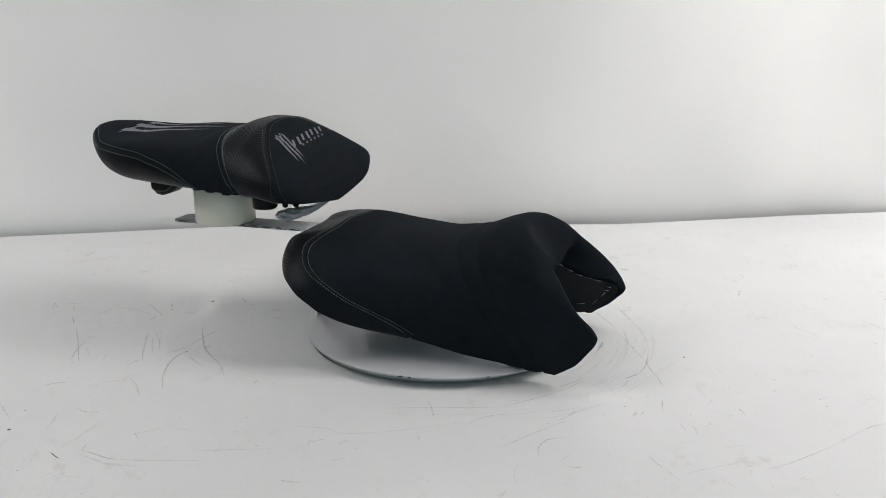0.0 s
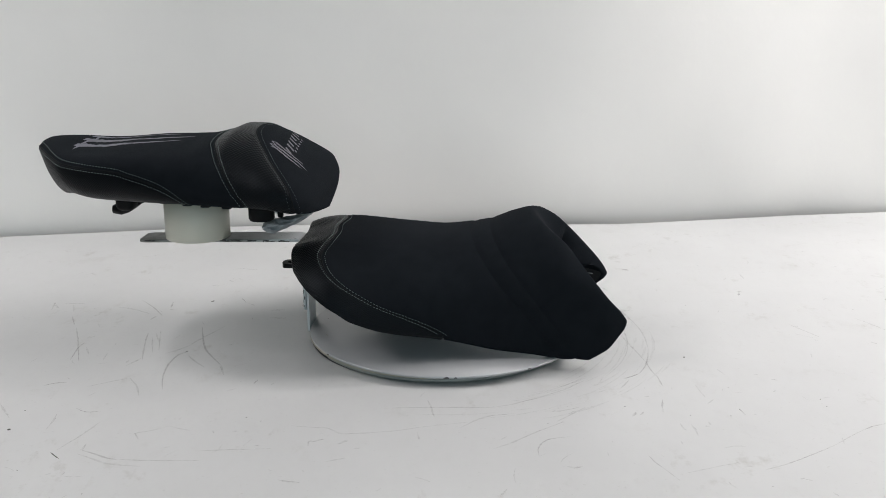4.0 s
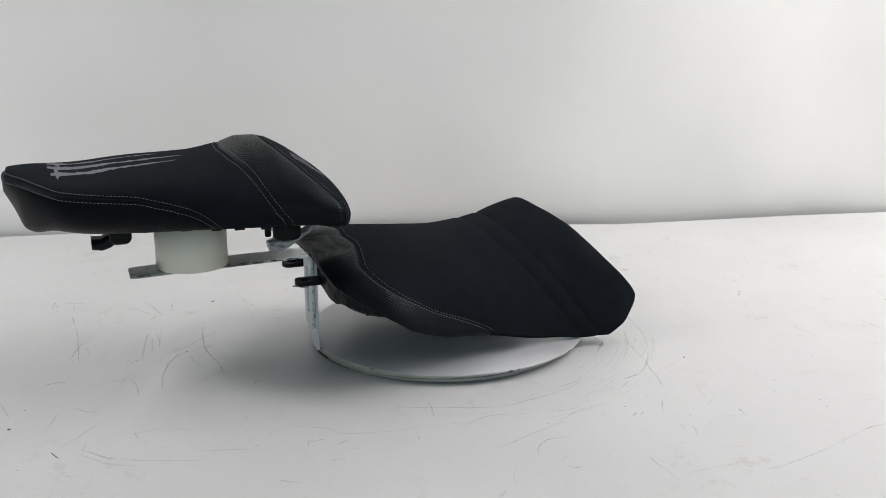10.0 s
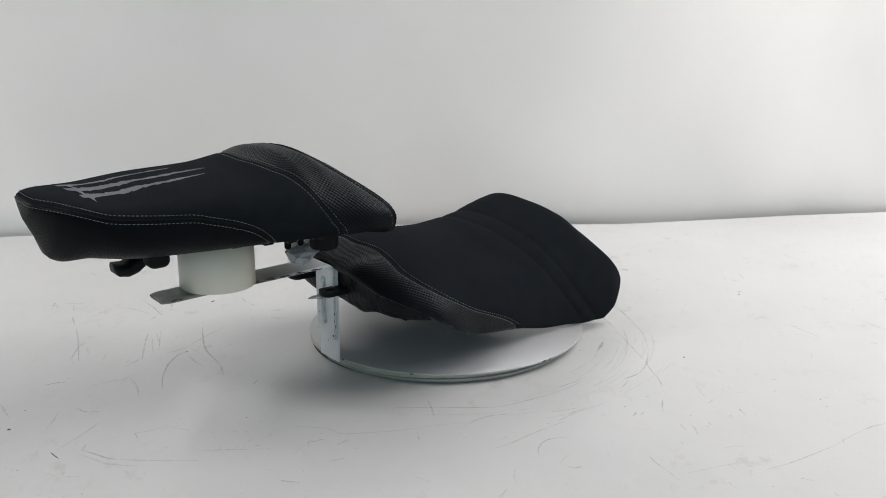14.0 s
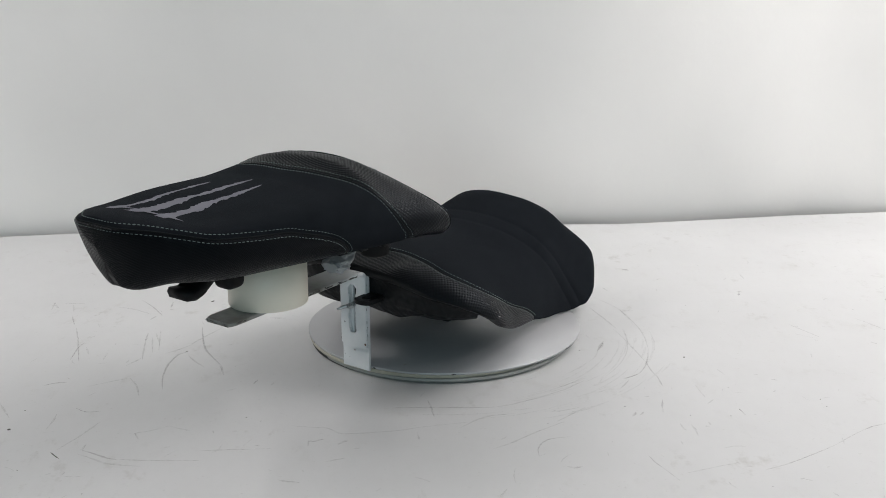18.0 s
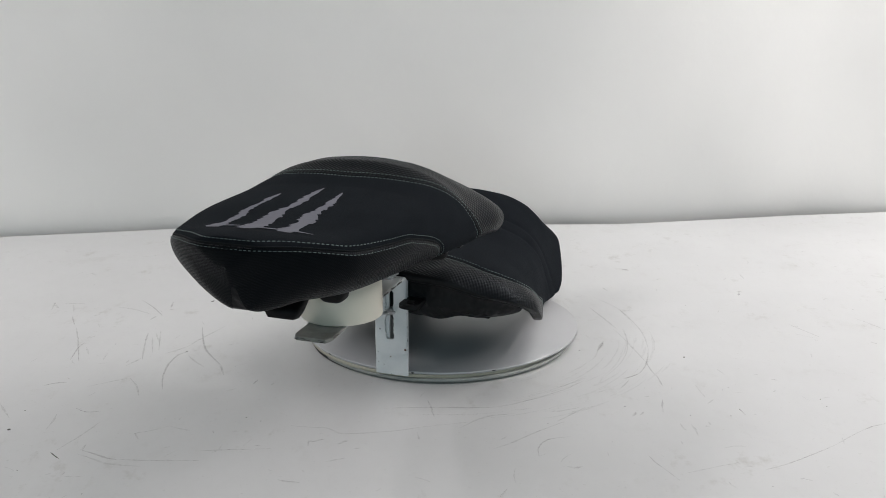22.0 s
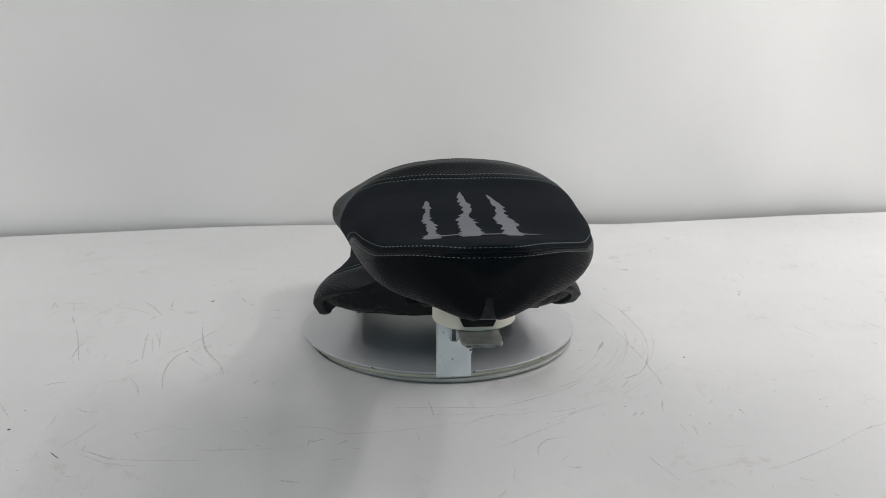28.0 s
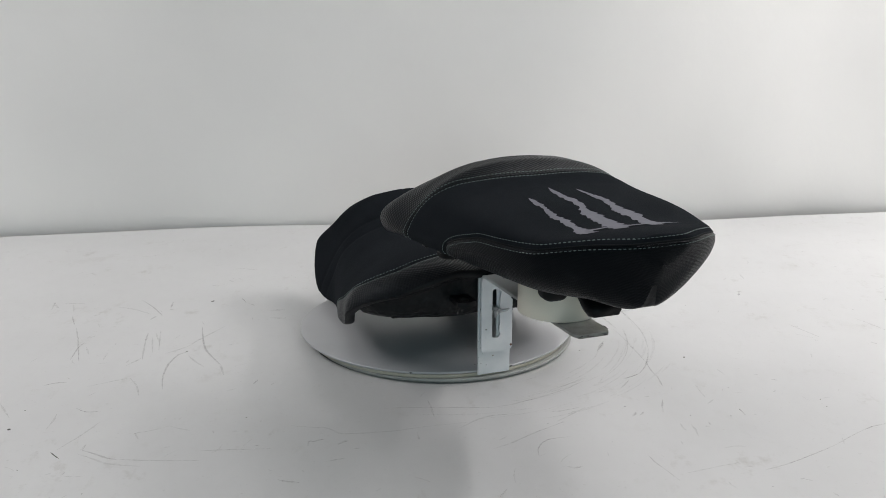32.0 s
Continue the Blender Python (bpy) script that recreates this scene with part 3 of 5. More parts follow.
        bm.faces.new(ring)
    for _ in range(40):
        x = rng.choice((rng.uniform(-0.30, -0.205), rng.uniform(-0.415, -0.205)))
        ye = yc - 0.0078 * max(0.0, (-0.19 - x) / 0.226) - w - 0.0003
        chip((x, ye, 0.1412 + 0.0002 - 0.012 * max(0.0, (-0.26 - x)) + rng.uniform(-0.0012, 0.0016)), (1, 0, 0), (0, 0, 1), rng.uniform(0.003, 0.013), rng.uniform(0.0009, 0.0026))
    for _ in range(14):
        chip((-0.4164, rng.uniform(-0.031, 0.002), 0.1387 - rng.uniform(-0.001, 0.0014)), (0, 1, 0), (0, 0, 1), rng.uniform(0.002, 0.007), rng.uniform(0.0006, 0.0016))
    for _ in range(12):
        sd = rng.choice((-1, 1))
        z = rng.uniform(0.045, 0.13)
        chip((-0.1870 + rng.uniform(-0.0012, 0.0012), yc + sd * (w + 0.0003), z), (0, 0, 1), (1, 0, 0), rng.uniform(0.002, 0.007), rng.uniform(0.0006, 0.0016))
    for _ in range(5):
        chip((-0.1868, yc + rng.uniform(-0.02, 0.02), 0.0397), (0, 1, 0), (1, 0, 0), rng.uniform(0.002, 0.006), 0.0015)
    tagged(part("paint_chips", bm, CHIP, br, "dark bare metal where paint chipped off", smooth=False), kind="stuff")
    # wing bolt in the slot
    bolt = part("wing_bolt", tube(bmesh.new(), [(-0.196, -0.006, 0.096), (-0.180, -0.006, 0.096)], 0.0036, 12), STEEL, br, "zinc wing bolt")
    bm = tube(bmesh.new(), [(-0.194, -0.007, 0.0962), (-0.197, -0.011, 0.0968), (-0.200, -0.015, 0.0980), (-0.201, -0.018, 0.1000)], [0.0030, 0.0022, 0.0020, 0.0012], 8)
    tube(bm, [(-0.194, -0.005, 0.0958), (-0.198, -0.001, 0.0952), (-0.203, 0.002, 0.0942), (-0.207, 0.004, 0.0935)], [0.0030, 0.0024, 0.0020, 0.0010], 8)
    part("wing", bm, STEEL, bolt)
    return br


BRACKET = bracket()


def pipe():
    cx, cy, r = -0.3380, -0.0130, 0.0447
    p = thing("pipe_spacer", (cx, cy, 0.143), "short cream plastic pipe standing upright on the bracket", "pipe")
    wall = lathe(bmesh.new(), cx, cy, [(r - 0.0045, 0.1428), (r - 0.0008, 0.1424), (r, 0.1432), (r, 0.2020), (r - 0.0045, 0.2020)], 96, closed=True)
    part("pipe_wall", wall, PVC, p)
    return p


PIPE = pipe()


# ---- the passenger seat ----
PX0, PX1, PY = -0.5497, -0.1512, -0.0042
P_W = curve1([0, 0.0036, 0.0146, 0.0413, 0.0898, 0.165, 0.333, 0.587, 0.769, 0.891, 0.951, 0.976, 0.990, 0.9983, 1.0],
             [0.0, 0.026, 0.037, 0.0535, 0.077, 0.1004, 0.1165, 0.1266, 0.1348, 0.1439, 0.1433, 0.1245, 0.106, 0.0525, 0.0])
P_ZC = curve1([0, 0.017, 0.0655, 0.2015, 0.381, 0.527, 0.660, 0.716, 0.769, 0.825, 0.898, 0.961, 0.988, 1.0],
              [0.2682, 0.279, 0.2805, 0.2765, 0.2817, 0.2847, 0.2912, 0.2992, 0.2992, 0.2897, 0.27, 0.25, 0.2347, 0.2122])
P_ZW = curve1([0, 0.165, 0.422, 0.769, 0.951, 1.0], [0.2715, 0.2509, 0.2375, 0.2274, 0.2235, 0.2131])
P_ZB = curve1([0, 0.0267, 0.0534, 0.0825, 0.138, 0.235, 0.624, 0.842, 0.903, 0.951, 0.988, 1.0],
              [0.252, 0.23, 0.2065, 0.2025, 0.2065, 0.2055, 0.2103, 0.2108, 0.2081, 0.2035, 0.1965, 0.186])
P_B = curve1([0, 0.03, 0.0534, 0.0825, 0.138, 0.235, 0.381, 0.624, 0.769, 0.915, 0.964, 0.988, 1.0],
             [0.0, 0.003, 0.008, 0.0145, 0.0275, 0.056, 0.081, 0.1122, 0.1244, 0.1321, 0.1143, 0.0759, 0.0])
P_E = curve1([0, 0.333, 0.624, 0.769, 0.915, 1.0], [0.9077, 0.775, 0.806, 0.8837, 0.9635, 0.9502])
P_F = curve1([0, 0.333, 0.624, 0.769, 0.915, 1.0], [1.08, 0.55, 0.6791, 1.06, 0.82, 1.03])
P_L = curve1([0, 0.187, 0.381, 0.769, 1.0], [1.62, 1.08, 1.3, 1.0727, 1.0903])


def p_u(s):
    return 0.72 * 0.5 * (1 - np.cos(math.pi * s)) + 0.28 * s


def p_x(s):
    return PX0 + (PX1 - PX0) * p_u(s)


def p_place(S, N):
    u = p_u(S)
    w, zc, zw, zb, b, e, f, l = (c(u) for c in (P_W, P_ZC, P_ZW, P_ZB, P_B, P_E, P_F, P_L))
    n, sg = np.abs(N), np.sign(N)
    top = n < 0.62
    a = np.clip(n / 0.62, 0, 1) * (math.pi / 2)
    yt = w * np.sin(a) ** e
    zt = zw + (zc - zw) * np.clip(np.cos(a), 0, 1) ** f
    # the middle of the cover lies a little hollow
    x = p_x(S)
    zt = zt - 0.0046 * np.exp(-(n / 0.34) ** 4) * np.clip((x + 0.545) / 0.05, 0, 1) * np.clip((-0.285 - x) / 0.04, 0, 1)
    m = np.clip((n - 0.62) / 0.38, 0, 1) * (math.pi / 2)
    b = np.minimum(b, w)
    yl = b + (w - b) * np.clip(np.cos(m), 0, 1) ** l
    zl = zw - (zw - zb) * np.sin(m) ** l
    return np.stack([p_x(S), PY - sg * np.where(top, yt, yl), np.where(top, zt, zl)], -1)


P_ZSEAM = curve1([-0.552, -0.528, -0.508, -0.487, -0.443, -0.407, -0.388, -0.362, -0.343, -0.325, -0.312, -0.30, -0.25],
                 [0.2735, 0.2705, 0.2655, 0.2600, 0.2560, 0.2530, 0.2480, 0.2405, 0.2325, 0.2195, 0.2050, 0.185, 0.12])
P_REAR = curve1([0, 0.18, 0.28, 0.4, 0.5, 0.61, 0.72, 1.0], [-0.2955, -0.289, -0.281, -0.271, -0.260, -0.247, -0.240, -0.233])
P_FRONT = curve1([0, 0.08, 0.16, 0.2, 0.28, 0.39, 0.52, 0.7, 1.0], [-0.243, -0.240, -0.230, -0.223, -0.209, -0.189, -0.1735, -0.170, -0.168])


def p_tailseam(S, N):
    q = p_place(S, N)
    return q[..., 2] - P_ZSEAM(q[..., 0])


def p_rearband(S, N):
    return p_x(S) - P_REAR(np.abs(N))


def p_frontband(S, N):
    return (p_x(S) - P_FRONT(np.abs(N))) * 0.85


def passenger_seat():
    seat = thing("passenger_seat", (-0.345, Y0, 0.187), "black pillion motorcycle seat with carbon-weave vinyl bands and pale stitching", "motorcycle seat")
    s = np.linspace(0, 1, 171)
    n = np.linspace(-1, 1, 161)
    sk = Skin(p_place, s, n, (p_tailseam, p_rearband, p_frontband))
    part("centre_panel", sk.panel(lambda a, b, c: (a > 0) & (b < 0)), FABRIC, seat, "black suede-like centre cover")
    run = np.concatenate([[0], np.cumsum(np.hypot(np.diff(p_x(s)), np.diff(P_W(p_u(s)))))])
    part("tail_bolster", sk.panel(lambda a, b, c: (a <= 0) & (b < 0), across=run[:, None] * np.sign(n)[None, :], weld=0.005), FINE_CARBON, seat, "black fine-weave vinyl bolster round the tail")
    part("cross_band", sk.panel(lambda a, b, c: (b >= 0) & (c < 0)), CARBON, seat, "black carbon-weave vinyl band")
    part("front_panel", sk.panel(lambda a, b, c: c >= 0), FABRIC, seat, "black suede-like front cover")
    # underside
    bm = bmesh.new()
    low = sk.P
    va, vb, vc = [], [], []
    for i in range(len(s)):
        va.append(bm.verts.new(low[i, 0] + np.array([0, 0, 0.0004])))
        vb.append(bm.verts.new(low[i, -1] + np.array([0, 0, 0.0004])))
        vc.append(bm.verts.new((low[i, 0, 0], PY, low[i, 0, 2] + 0.0004)))
    for i in range(len(s) - 1):
        bm.faces.new((va[i], va[i + 1], vc[i + 1], vc[i]))
        bm.faces.new((vc[i], vc[i + 1], vb[i + 1], vb[i]))
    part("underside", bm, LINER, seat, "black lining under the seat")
    pan = box(bmesh.new(), -0.40, -0.215, PY - 0.066, PY + 0.066, 0.2020, 0.2105, 0.002)
    pan = part("base_pan", pan, PLASTIC, seat, "black moulded plastic base")
    for sy in (-1, 1):
        for x in (-0.262, -0.292, -0.318, -0.352, -0.385):
            yw = float(P_B((x - PX0) / (PX1 - PX0)))
            part("cover_clip", box(bmesh.new(), x - 0.006, x + 0.006, PY + sy * (yw - 0.004) - 0.004, PY + sy * (yw - 0.004) + 0.004, 0.2078, 0.2115, 0.001), PLASTIC, seat)
        bm = box(bmesh.new(), -0.437, -0.411, PY + sy * 0.043 - 0.0135, PY + sy * 0.043 + 0.0135, 0.1865, 0.209, 0.0085, 5)
        part("rubber_pad", bm, RUBBER, seat)
        bm = lathe(bmesh.new(), -0.2285, PY + sy * 0.074, [(0, 0.1835), (0.0155, 0.1835), (0.0172, 0.186), (0.0172, 0.2125), (0, 0.2125)], 32)
        part("rubber_stop", bm, RUBBER, seat)
    # tongue at the tail end
    bm = bmesh.new()
    prof = [(-0.402, 0.203, 0.009), (-0.420, 0.194, 0.008), (-0.434, 0.183, 0.0075), (-0.445, 0.178, 0.006), (-0.457, 0.1795, 0.0055)]
    rings = []
    for x, z, h in prof:
        rings.append([bm.verts.new((x, PY + y, z + dz)) for y, dz in ((-0.014, -h), (0.014, -h), (0.017, 0), (0.014, h), (-0.014, h), (-0.017, 0))])
    for a, b in zip(rings, rings[1:]):
        for k in range(6):
            bm.faces.new((a[k], a[(k + 1) % 6], b[(k + 1) % 6], b[k]))
    bm.faces.new(rings[0][::-1])
    bm.faces.new(rings[-1])
    bmesh.ops.recalc_face_normals(bm, faces=bm.faces)
    part("tail_tongue", bm, PLASTIC, seat, "black plastic locating tongue")
    # latch at the front, wrapped in crumpled clear tape
    for x0, x1, z0 in ((-0.2430, -0.2345, 0.1672), (-0.2250, -0.2165, 0.1690)):
        bm = box(bmesh.new(), x0, x1, PY - 0.0050, PY + 0.0015, z0, 0.204, 0.003, 3)
        part("latch_lug", bm, PLASTIC, seat, "black plastic lug beside the latch")
    bm = box(bmesh.new(), -0.2360, -0.2230, PY - 0.0030, PY, 0.1750, 0.1800, 0.0008)
    box(bm, -0.2325, -0.2295, PY - 0.0035, PY + 0.0005, 0.1790, 0.1860, 0.0008)
    part("latch_bar", bm, STEEL, seat, "zinc latch bar")
    rng = random.Random(4)
    bm = bmesh.new()
    rows = []
    for i in range(31):
        t = i / 30
        x, y, z = -0.241 + 0.071 * t, -0.018 + 0.015 * t, 0.1595 - 0.008 * t + 0.031 * t ** 1.7
        full = (0.62 + 0.38 * min(1.0, t / 0.18)) * (1 - 0.72 * max(0.0, t - 0.18) / 0.82)
        hw, hz = 0.019 * full, 0.0095 * full
        row = []
        for k in range(26):
            a = 2 * math.pi * k / 26
            fold = 1 + 0.10 * math.sin(3 * a + 9 * t) + 0.07 * math.sin(7 * a - 17 * t) + rng.uniform(-0.05, 0.05)
            row.append(bm.verts.new((x + rng.uniform(-1, 1) * 0.0008, y + hw * math.cos(a) * fold, z + hz * math.sin(a) * fold)))
        rows.append(row)
    for a, b in zip(rows, rows[1:]):
        for k in range(26):
            bm.faces.new((a[k], a[(k + 1) % 26], b[(k + 1) % 26], b[k]))
    bm.faces.new(rows[0][::-1])
    bm.faces.new(rows[-1])
    bmesh.ops.recalc_face_normals(bm, faces=bm.faces)
    part("tape_wrap", bm, TAPE, seat, "crumpled clear tape round the latch", smooth=False)
    # seams: a folded ridge with a row of dashes on either side
    for f, lift in ((p_rearband, 0.0002), (p_frontband, -0.0003)):
        P, nr = sk.on(sk.line_s(f, 0.0), -0.0003)
        part("seam_fold", along(P, 0.0011), PIPING, seat)
        bm = bmesh.new()
        for lv in (-0.0048, 0.0048):
            P, nr = sk.on(sk.line_s(f, lv), lift)
            stitches(bm, P, nr)
        part("stitching", bm, THREAD, seat, "mint-grey thread")

    def tail_line(level):
        a, b = sk.line_n(p_tailseam, level, 1.0, 0.004, 0.75), sk.line_n(p_tailseam, level, -1.0, 0.004, 0.75)
        return np.concatenate([a[::-1], b])
    P, nr = sk.on(tail_line(0.0), -0.0003)
    part("seam_fold", along(P, 0.0011), PIPING, seat)
    bm = bmesh.new()
    for lv in (-0.0042, 0.0042):
        P, nr = sk.on(tail_line(lv), 0.0002)
        stitches(bm, P, nr)
    part("stitching", bm, THREAD, seat, "mint-grey thread")
    return seat, sk


PASSENGER, P_SKIN = passenger_seat()


def p_top(x, y, lift):
    """The place on the passenger seat's top cover over (x, y)."""
    s = np.interp(x, p_x(np.linspace(0, 1, 400)), np.linspace(0, 1, 400))
    n = np.linspace(0, 0.62, 160)
    row = p_place(np.full(160, s), n if y < PY else -n)
    z = np.interp(abs(y - PY), np.abs(row[:, 1] - PY), row[:, 2])
    return (x, y, z + lift)


def patch(bm, fn, rows, cols, lift):
    """A thin print that follows the cover: fn(a, b) gives x, y for a along and b across."""
    g = [[bm.verts.new(p_top(*fn(i / rows, j / cols), lift)) for j in range(cols + 1)] for i in range(rows + 1)]
    for a, b in zip(g, g[1:]):
        for j in range(cols):
            bm.faces.new((a[j], b[j], b[j + 1], a[j + 1]))


def claw(bm, x0, y0, x1, y1, width, rng, lift=0.0009, ragged=0.35, rows=46, foot=0.0):
    """A ragged claw mark, blunt at its foot (x0, y0) and pointed at its tip."""
    left = [rng.uniform(-ragged, ragged) for _ in range(rows + 1)]
    right = [rng.uniform(-ragged, ragged) for _ in range(rows + 1)]
    bend = [rng.uniform(-0.12, 0.12) for _ in range(rows + 1)]
    for i in range(1, rows):
        left[i] = 0.65 * left[i] + 0.35 * left[i - 1]
        right[i] = 0.65 * right[i] + 0.35 * right[i - 1]

    def fn(a, b):
        i = int(round(a * rows))
        w = width * (0.95 - 0.30 * a) * min(1.0, (1 - a) * 5 + 0.08)
        o = ((1 - b) * (-0.5 + left[i]) + b * (0.5 + right[i])) * w + bend[i] * w
        return x0 + (x1 - x0) * a, y0 + (y1 - y0) * a + o
    patch(bm, fn, rows, 3, lift)


def ragged_claw(bm, x0, x1, left, right, rng, rows=96):
    """A torn claw mark between two smooth sides, both broken into small teeth."""
    teeth = []
    for k in range(2):
        v, row = 0.0, []
        for i in range(rows + 1):
            v = rng.uniform(0.0012, 0.0034) if rng.random() < 0.26 else v - rng.uniform(0.0004, 0.0012)
            v = max(-0.0010, v)
            row.append(v)
        teeth.append(row)

    def fn(a, b):
        i = int(round(a * rows))
        f = min(1.0, (1 - a) * 5) * min(1.0, (left(a) - right(a)) / 0.010)
        yl, yr = float(left(a)) + teeth[0][i] * f, float(right(a)) - teeth[1][i] * f
        return x0 + (x1 - x0) * a, yl + (yr - yl) * b
    patch(bm, fn, rows, 3, 0.0005)


def tail_emblem():
    """Three printed claw marks that join along a thin line at their feet, which runs out in a point."""
    rng = random.Random(11)
    a0 = [k / 12 for k in range(13)]
    claws = ((-0.4995, -0.3674, [0.0475, 0.0488, 0.0469, 0.0445, 0.0442, 0.0435, 0.0469, 0.0457, 0.0434, 0.0424, 0.0437, 0.0428, 0.0401], [0.0356, 0.0350, 0.0362, 0.0378, 0.0361, 0.0356, 0.0393, 0.0398, 0.0393, 0.0383, 0.0373, 0.0374, 0.0389]),
             (-0.4989, -0.3386, [0.0142, 0.0158, 0.0135, 0.0144, 0.0129, 0.0144, 0.0085, 0.0056, 0.0061, 0.0068, 0.0074, 0.0064, 0.0035], [-0.0004, -0.0047, -0.0038, -0.0026, -0.0024, 0.0007, 0.0011, -0.0012, -0.0018, -0.0004, -0.0002, 0.0018, 0.0023]),
             (-0.4949, -0.3503, [-0.0250, -0.0232, -0.0259, -0.0258, -0.0242, -0.0225, -0.0244, -0.0262, -0.0261, -0.0254, -0.0252, -0.0237, -0.0229], [-0.0413, -0.0414, -0.0397, -0.0397, -0.0406, -0.0356, -0.0337, -0.0339, -0.0347, -0.0321, -0.0293, -0.0277, -0.0244]))
    for x0, x1, left, right in claws:
        bm = bmesh.new()
        ragged_claw(bm, x0, x1, curve1(a0, left), curve1(a0, right), rng)
        part("claw_mark", bm, EMBLEM, PASSENGER, "lavender-grey printed claw mark")
    # thin tails that join the feet and run out in a point: both ends, and the thickness at either end
    for xa, ya, xb, yb, ta, tb in ((-0.4925, 0.0400, -0.4865, 0.0120, 0.0075, 0.0022), (-0.4915, 0.0010, -0.4905, -0.0270, 0.0058, 0.0036), (-0.4900, -0.0390, -0.4880, -0.0600, 0.0075, 0.0003)):
        bm = bmesh.new()
        patch(bm, lambda a, b: (xa + (xb - xa) * a + b * (ta + (tb - ta) * a ** 0.7) + rng.uniform(-0.0003, 0.0003), ya + (yb - ya) * a), 30, 2, 0.0009)
        part("claw_base", bm, EMBLEM, PASSENGER, "lavender-grey printed line under the claw marks")


tail_emblem()


def front_emblem():
    """Thin claw strokes beside two rows of plain printed bars on the front cover."""
    rng = random.Random(5)
    for x0, y0, x1, y1 in ((-0.2125, -0.0655, -0.1725, -0.0775), (-0.2125, -0.0590, -0.1675, -0.0695), (-0.2115, -0.0500, -0.1730, -0.0610)):
        bm = bmesh.new()
        claw(bm, x0, y0, x1, y1, 0.0046, rng, 0.0008, 0.22, 26)
        part("claw_stroke", bm, EMBLEM, PASSENGER, "small lavender-grey printed claw stroke")
    bm = bmesh.new()
    patch(bm, lambda a, b: (-0.2145 + 0.0028 * b + 0.0025 * math.sin(14 * a), -0.0700 + 0.0215 * a), 14, 1, 0.0009)
    part("claw_hook", bm, EMBLEM, PASSENGER)
    # seven tall bars, then six short ones, along lines that climb to the side
    for k in range(7):
        bm = bmesh.new()
        y0, x0, h = -0.0475 + 0.0158 * k, -0.2000 - 0.0017 * k, 0.0090 + 0.002 * (k % 2)
        patch(bm, lambda a, b: (x0 + h * a, y0 - 0.0090 * a + 0.0058 * b), 5, 2, 0.0008)
        part("word_bar", bm, EMBLEM, PASSENGER, "plain printed bar in place of a letter")
    for k in range(6):
        bm = bmesh.new()
        y0, x0 = -0.0345 + 0.0134 * k, -0.1905 - 0.0012 * k
        patch(bm, lambda a, b: (x0 + 0.0028 * a, y0 - 0.0028 * a + 0.0042 * b), 3, 2, 0.0008)
        part("word_bar", bm, EMBLEM, PASSENGER, "plain printed bar in place of a letter")


front_emblem()


# ---- the rider seat ----
RY = -0.0027
R_ZC = curve1([-0.19, -0.168, -0.133, -0.098, -0.043, 0.0, 0.047, 0.074, 0.105, 0.125, 0.14, 0.16, 0.19, 0.26],
              [0.1545, 0.1594, 0.1606, 0.1606, 0.1588, 0.1570, 0.1628, 0.1690, 0.1815, 0.1873, 0.1890, 0.1815, 0.1532, 0.0879])
R_W = curve1([-0.19, -0.15, -0.12, -0.06, 0.02, 0.08, 0.134, 0.176, 0.217, 0.26], [0.1137, 0.1637, 0.1758, 0.165, 0.1454, 0.1310, 0.1215, 0.1205, 0.1225, 0.1060])
R_ZB = curve1([-0.19, -0.16, -0.12, -0.06, 0.025, 0.09, 0.134, 0.176, 0.217, 0.26], [0.1030, 0.0995, 0.0865, 0.0630, 0.0485, 0.0310, 0.0230, 0.0165, 0.0175, 0.0199])
R_E = curve1([-0.19, -0.06, 0.05, 0.12, 0.17, 0.26], [0.815, 0.925, 0.93, 0.98, 0.60, 0.30])
R_F = curve1([-0.19, -0.06, 0.05, 0.12, 0.17, 0.26], [0.988, 0.90, 0.786, 0.70, 0.92, 0.45])
R_XR = curve1([0, 0.4, 0.7, 0.9, 1.0], [-0.1825, -0.1879, -0.1797, -0.1433, -0.0991])
R_XF = curve1([0, 0.2, 0.45, 0.7, 0.78, 0.86, 0.93, 0.97, 1.0], [0.1648, 0.1769, 0.2160, 0.2455, 0.2495, 0.2470, 0.2375, 0.2270, 0.2060])


def r_x(S, N):
    n = np.abs(N)
    return R_XR(n) + S * (R_XF(n) - R_XR(n))


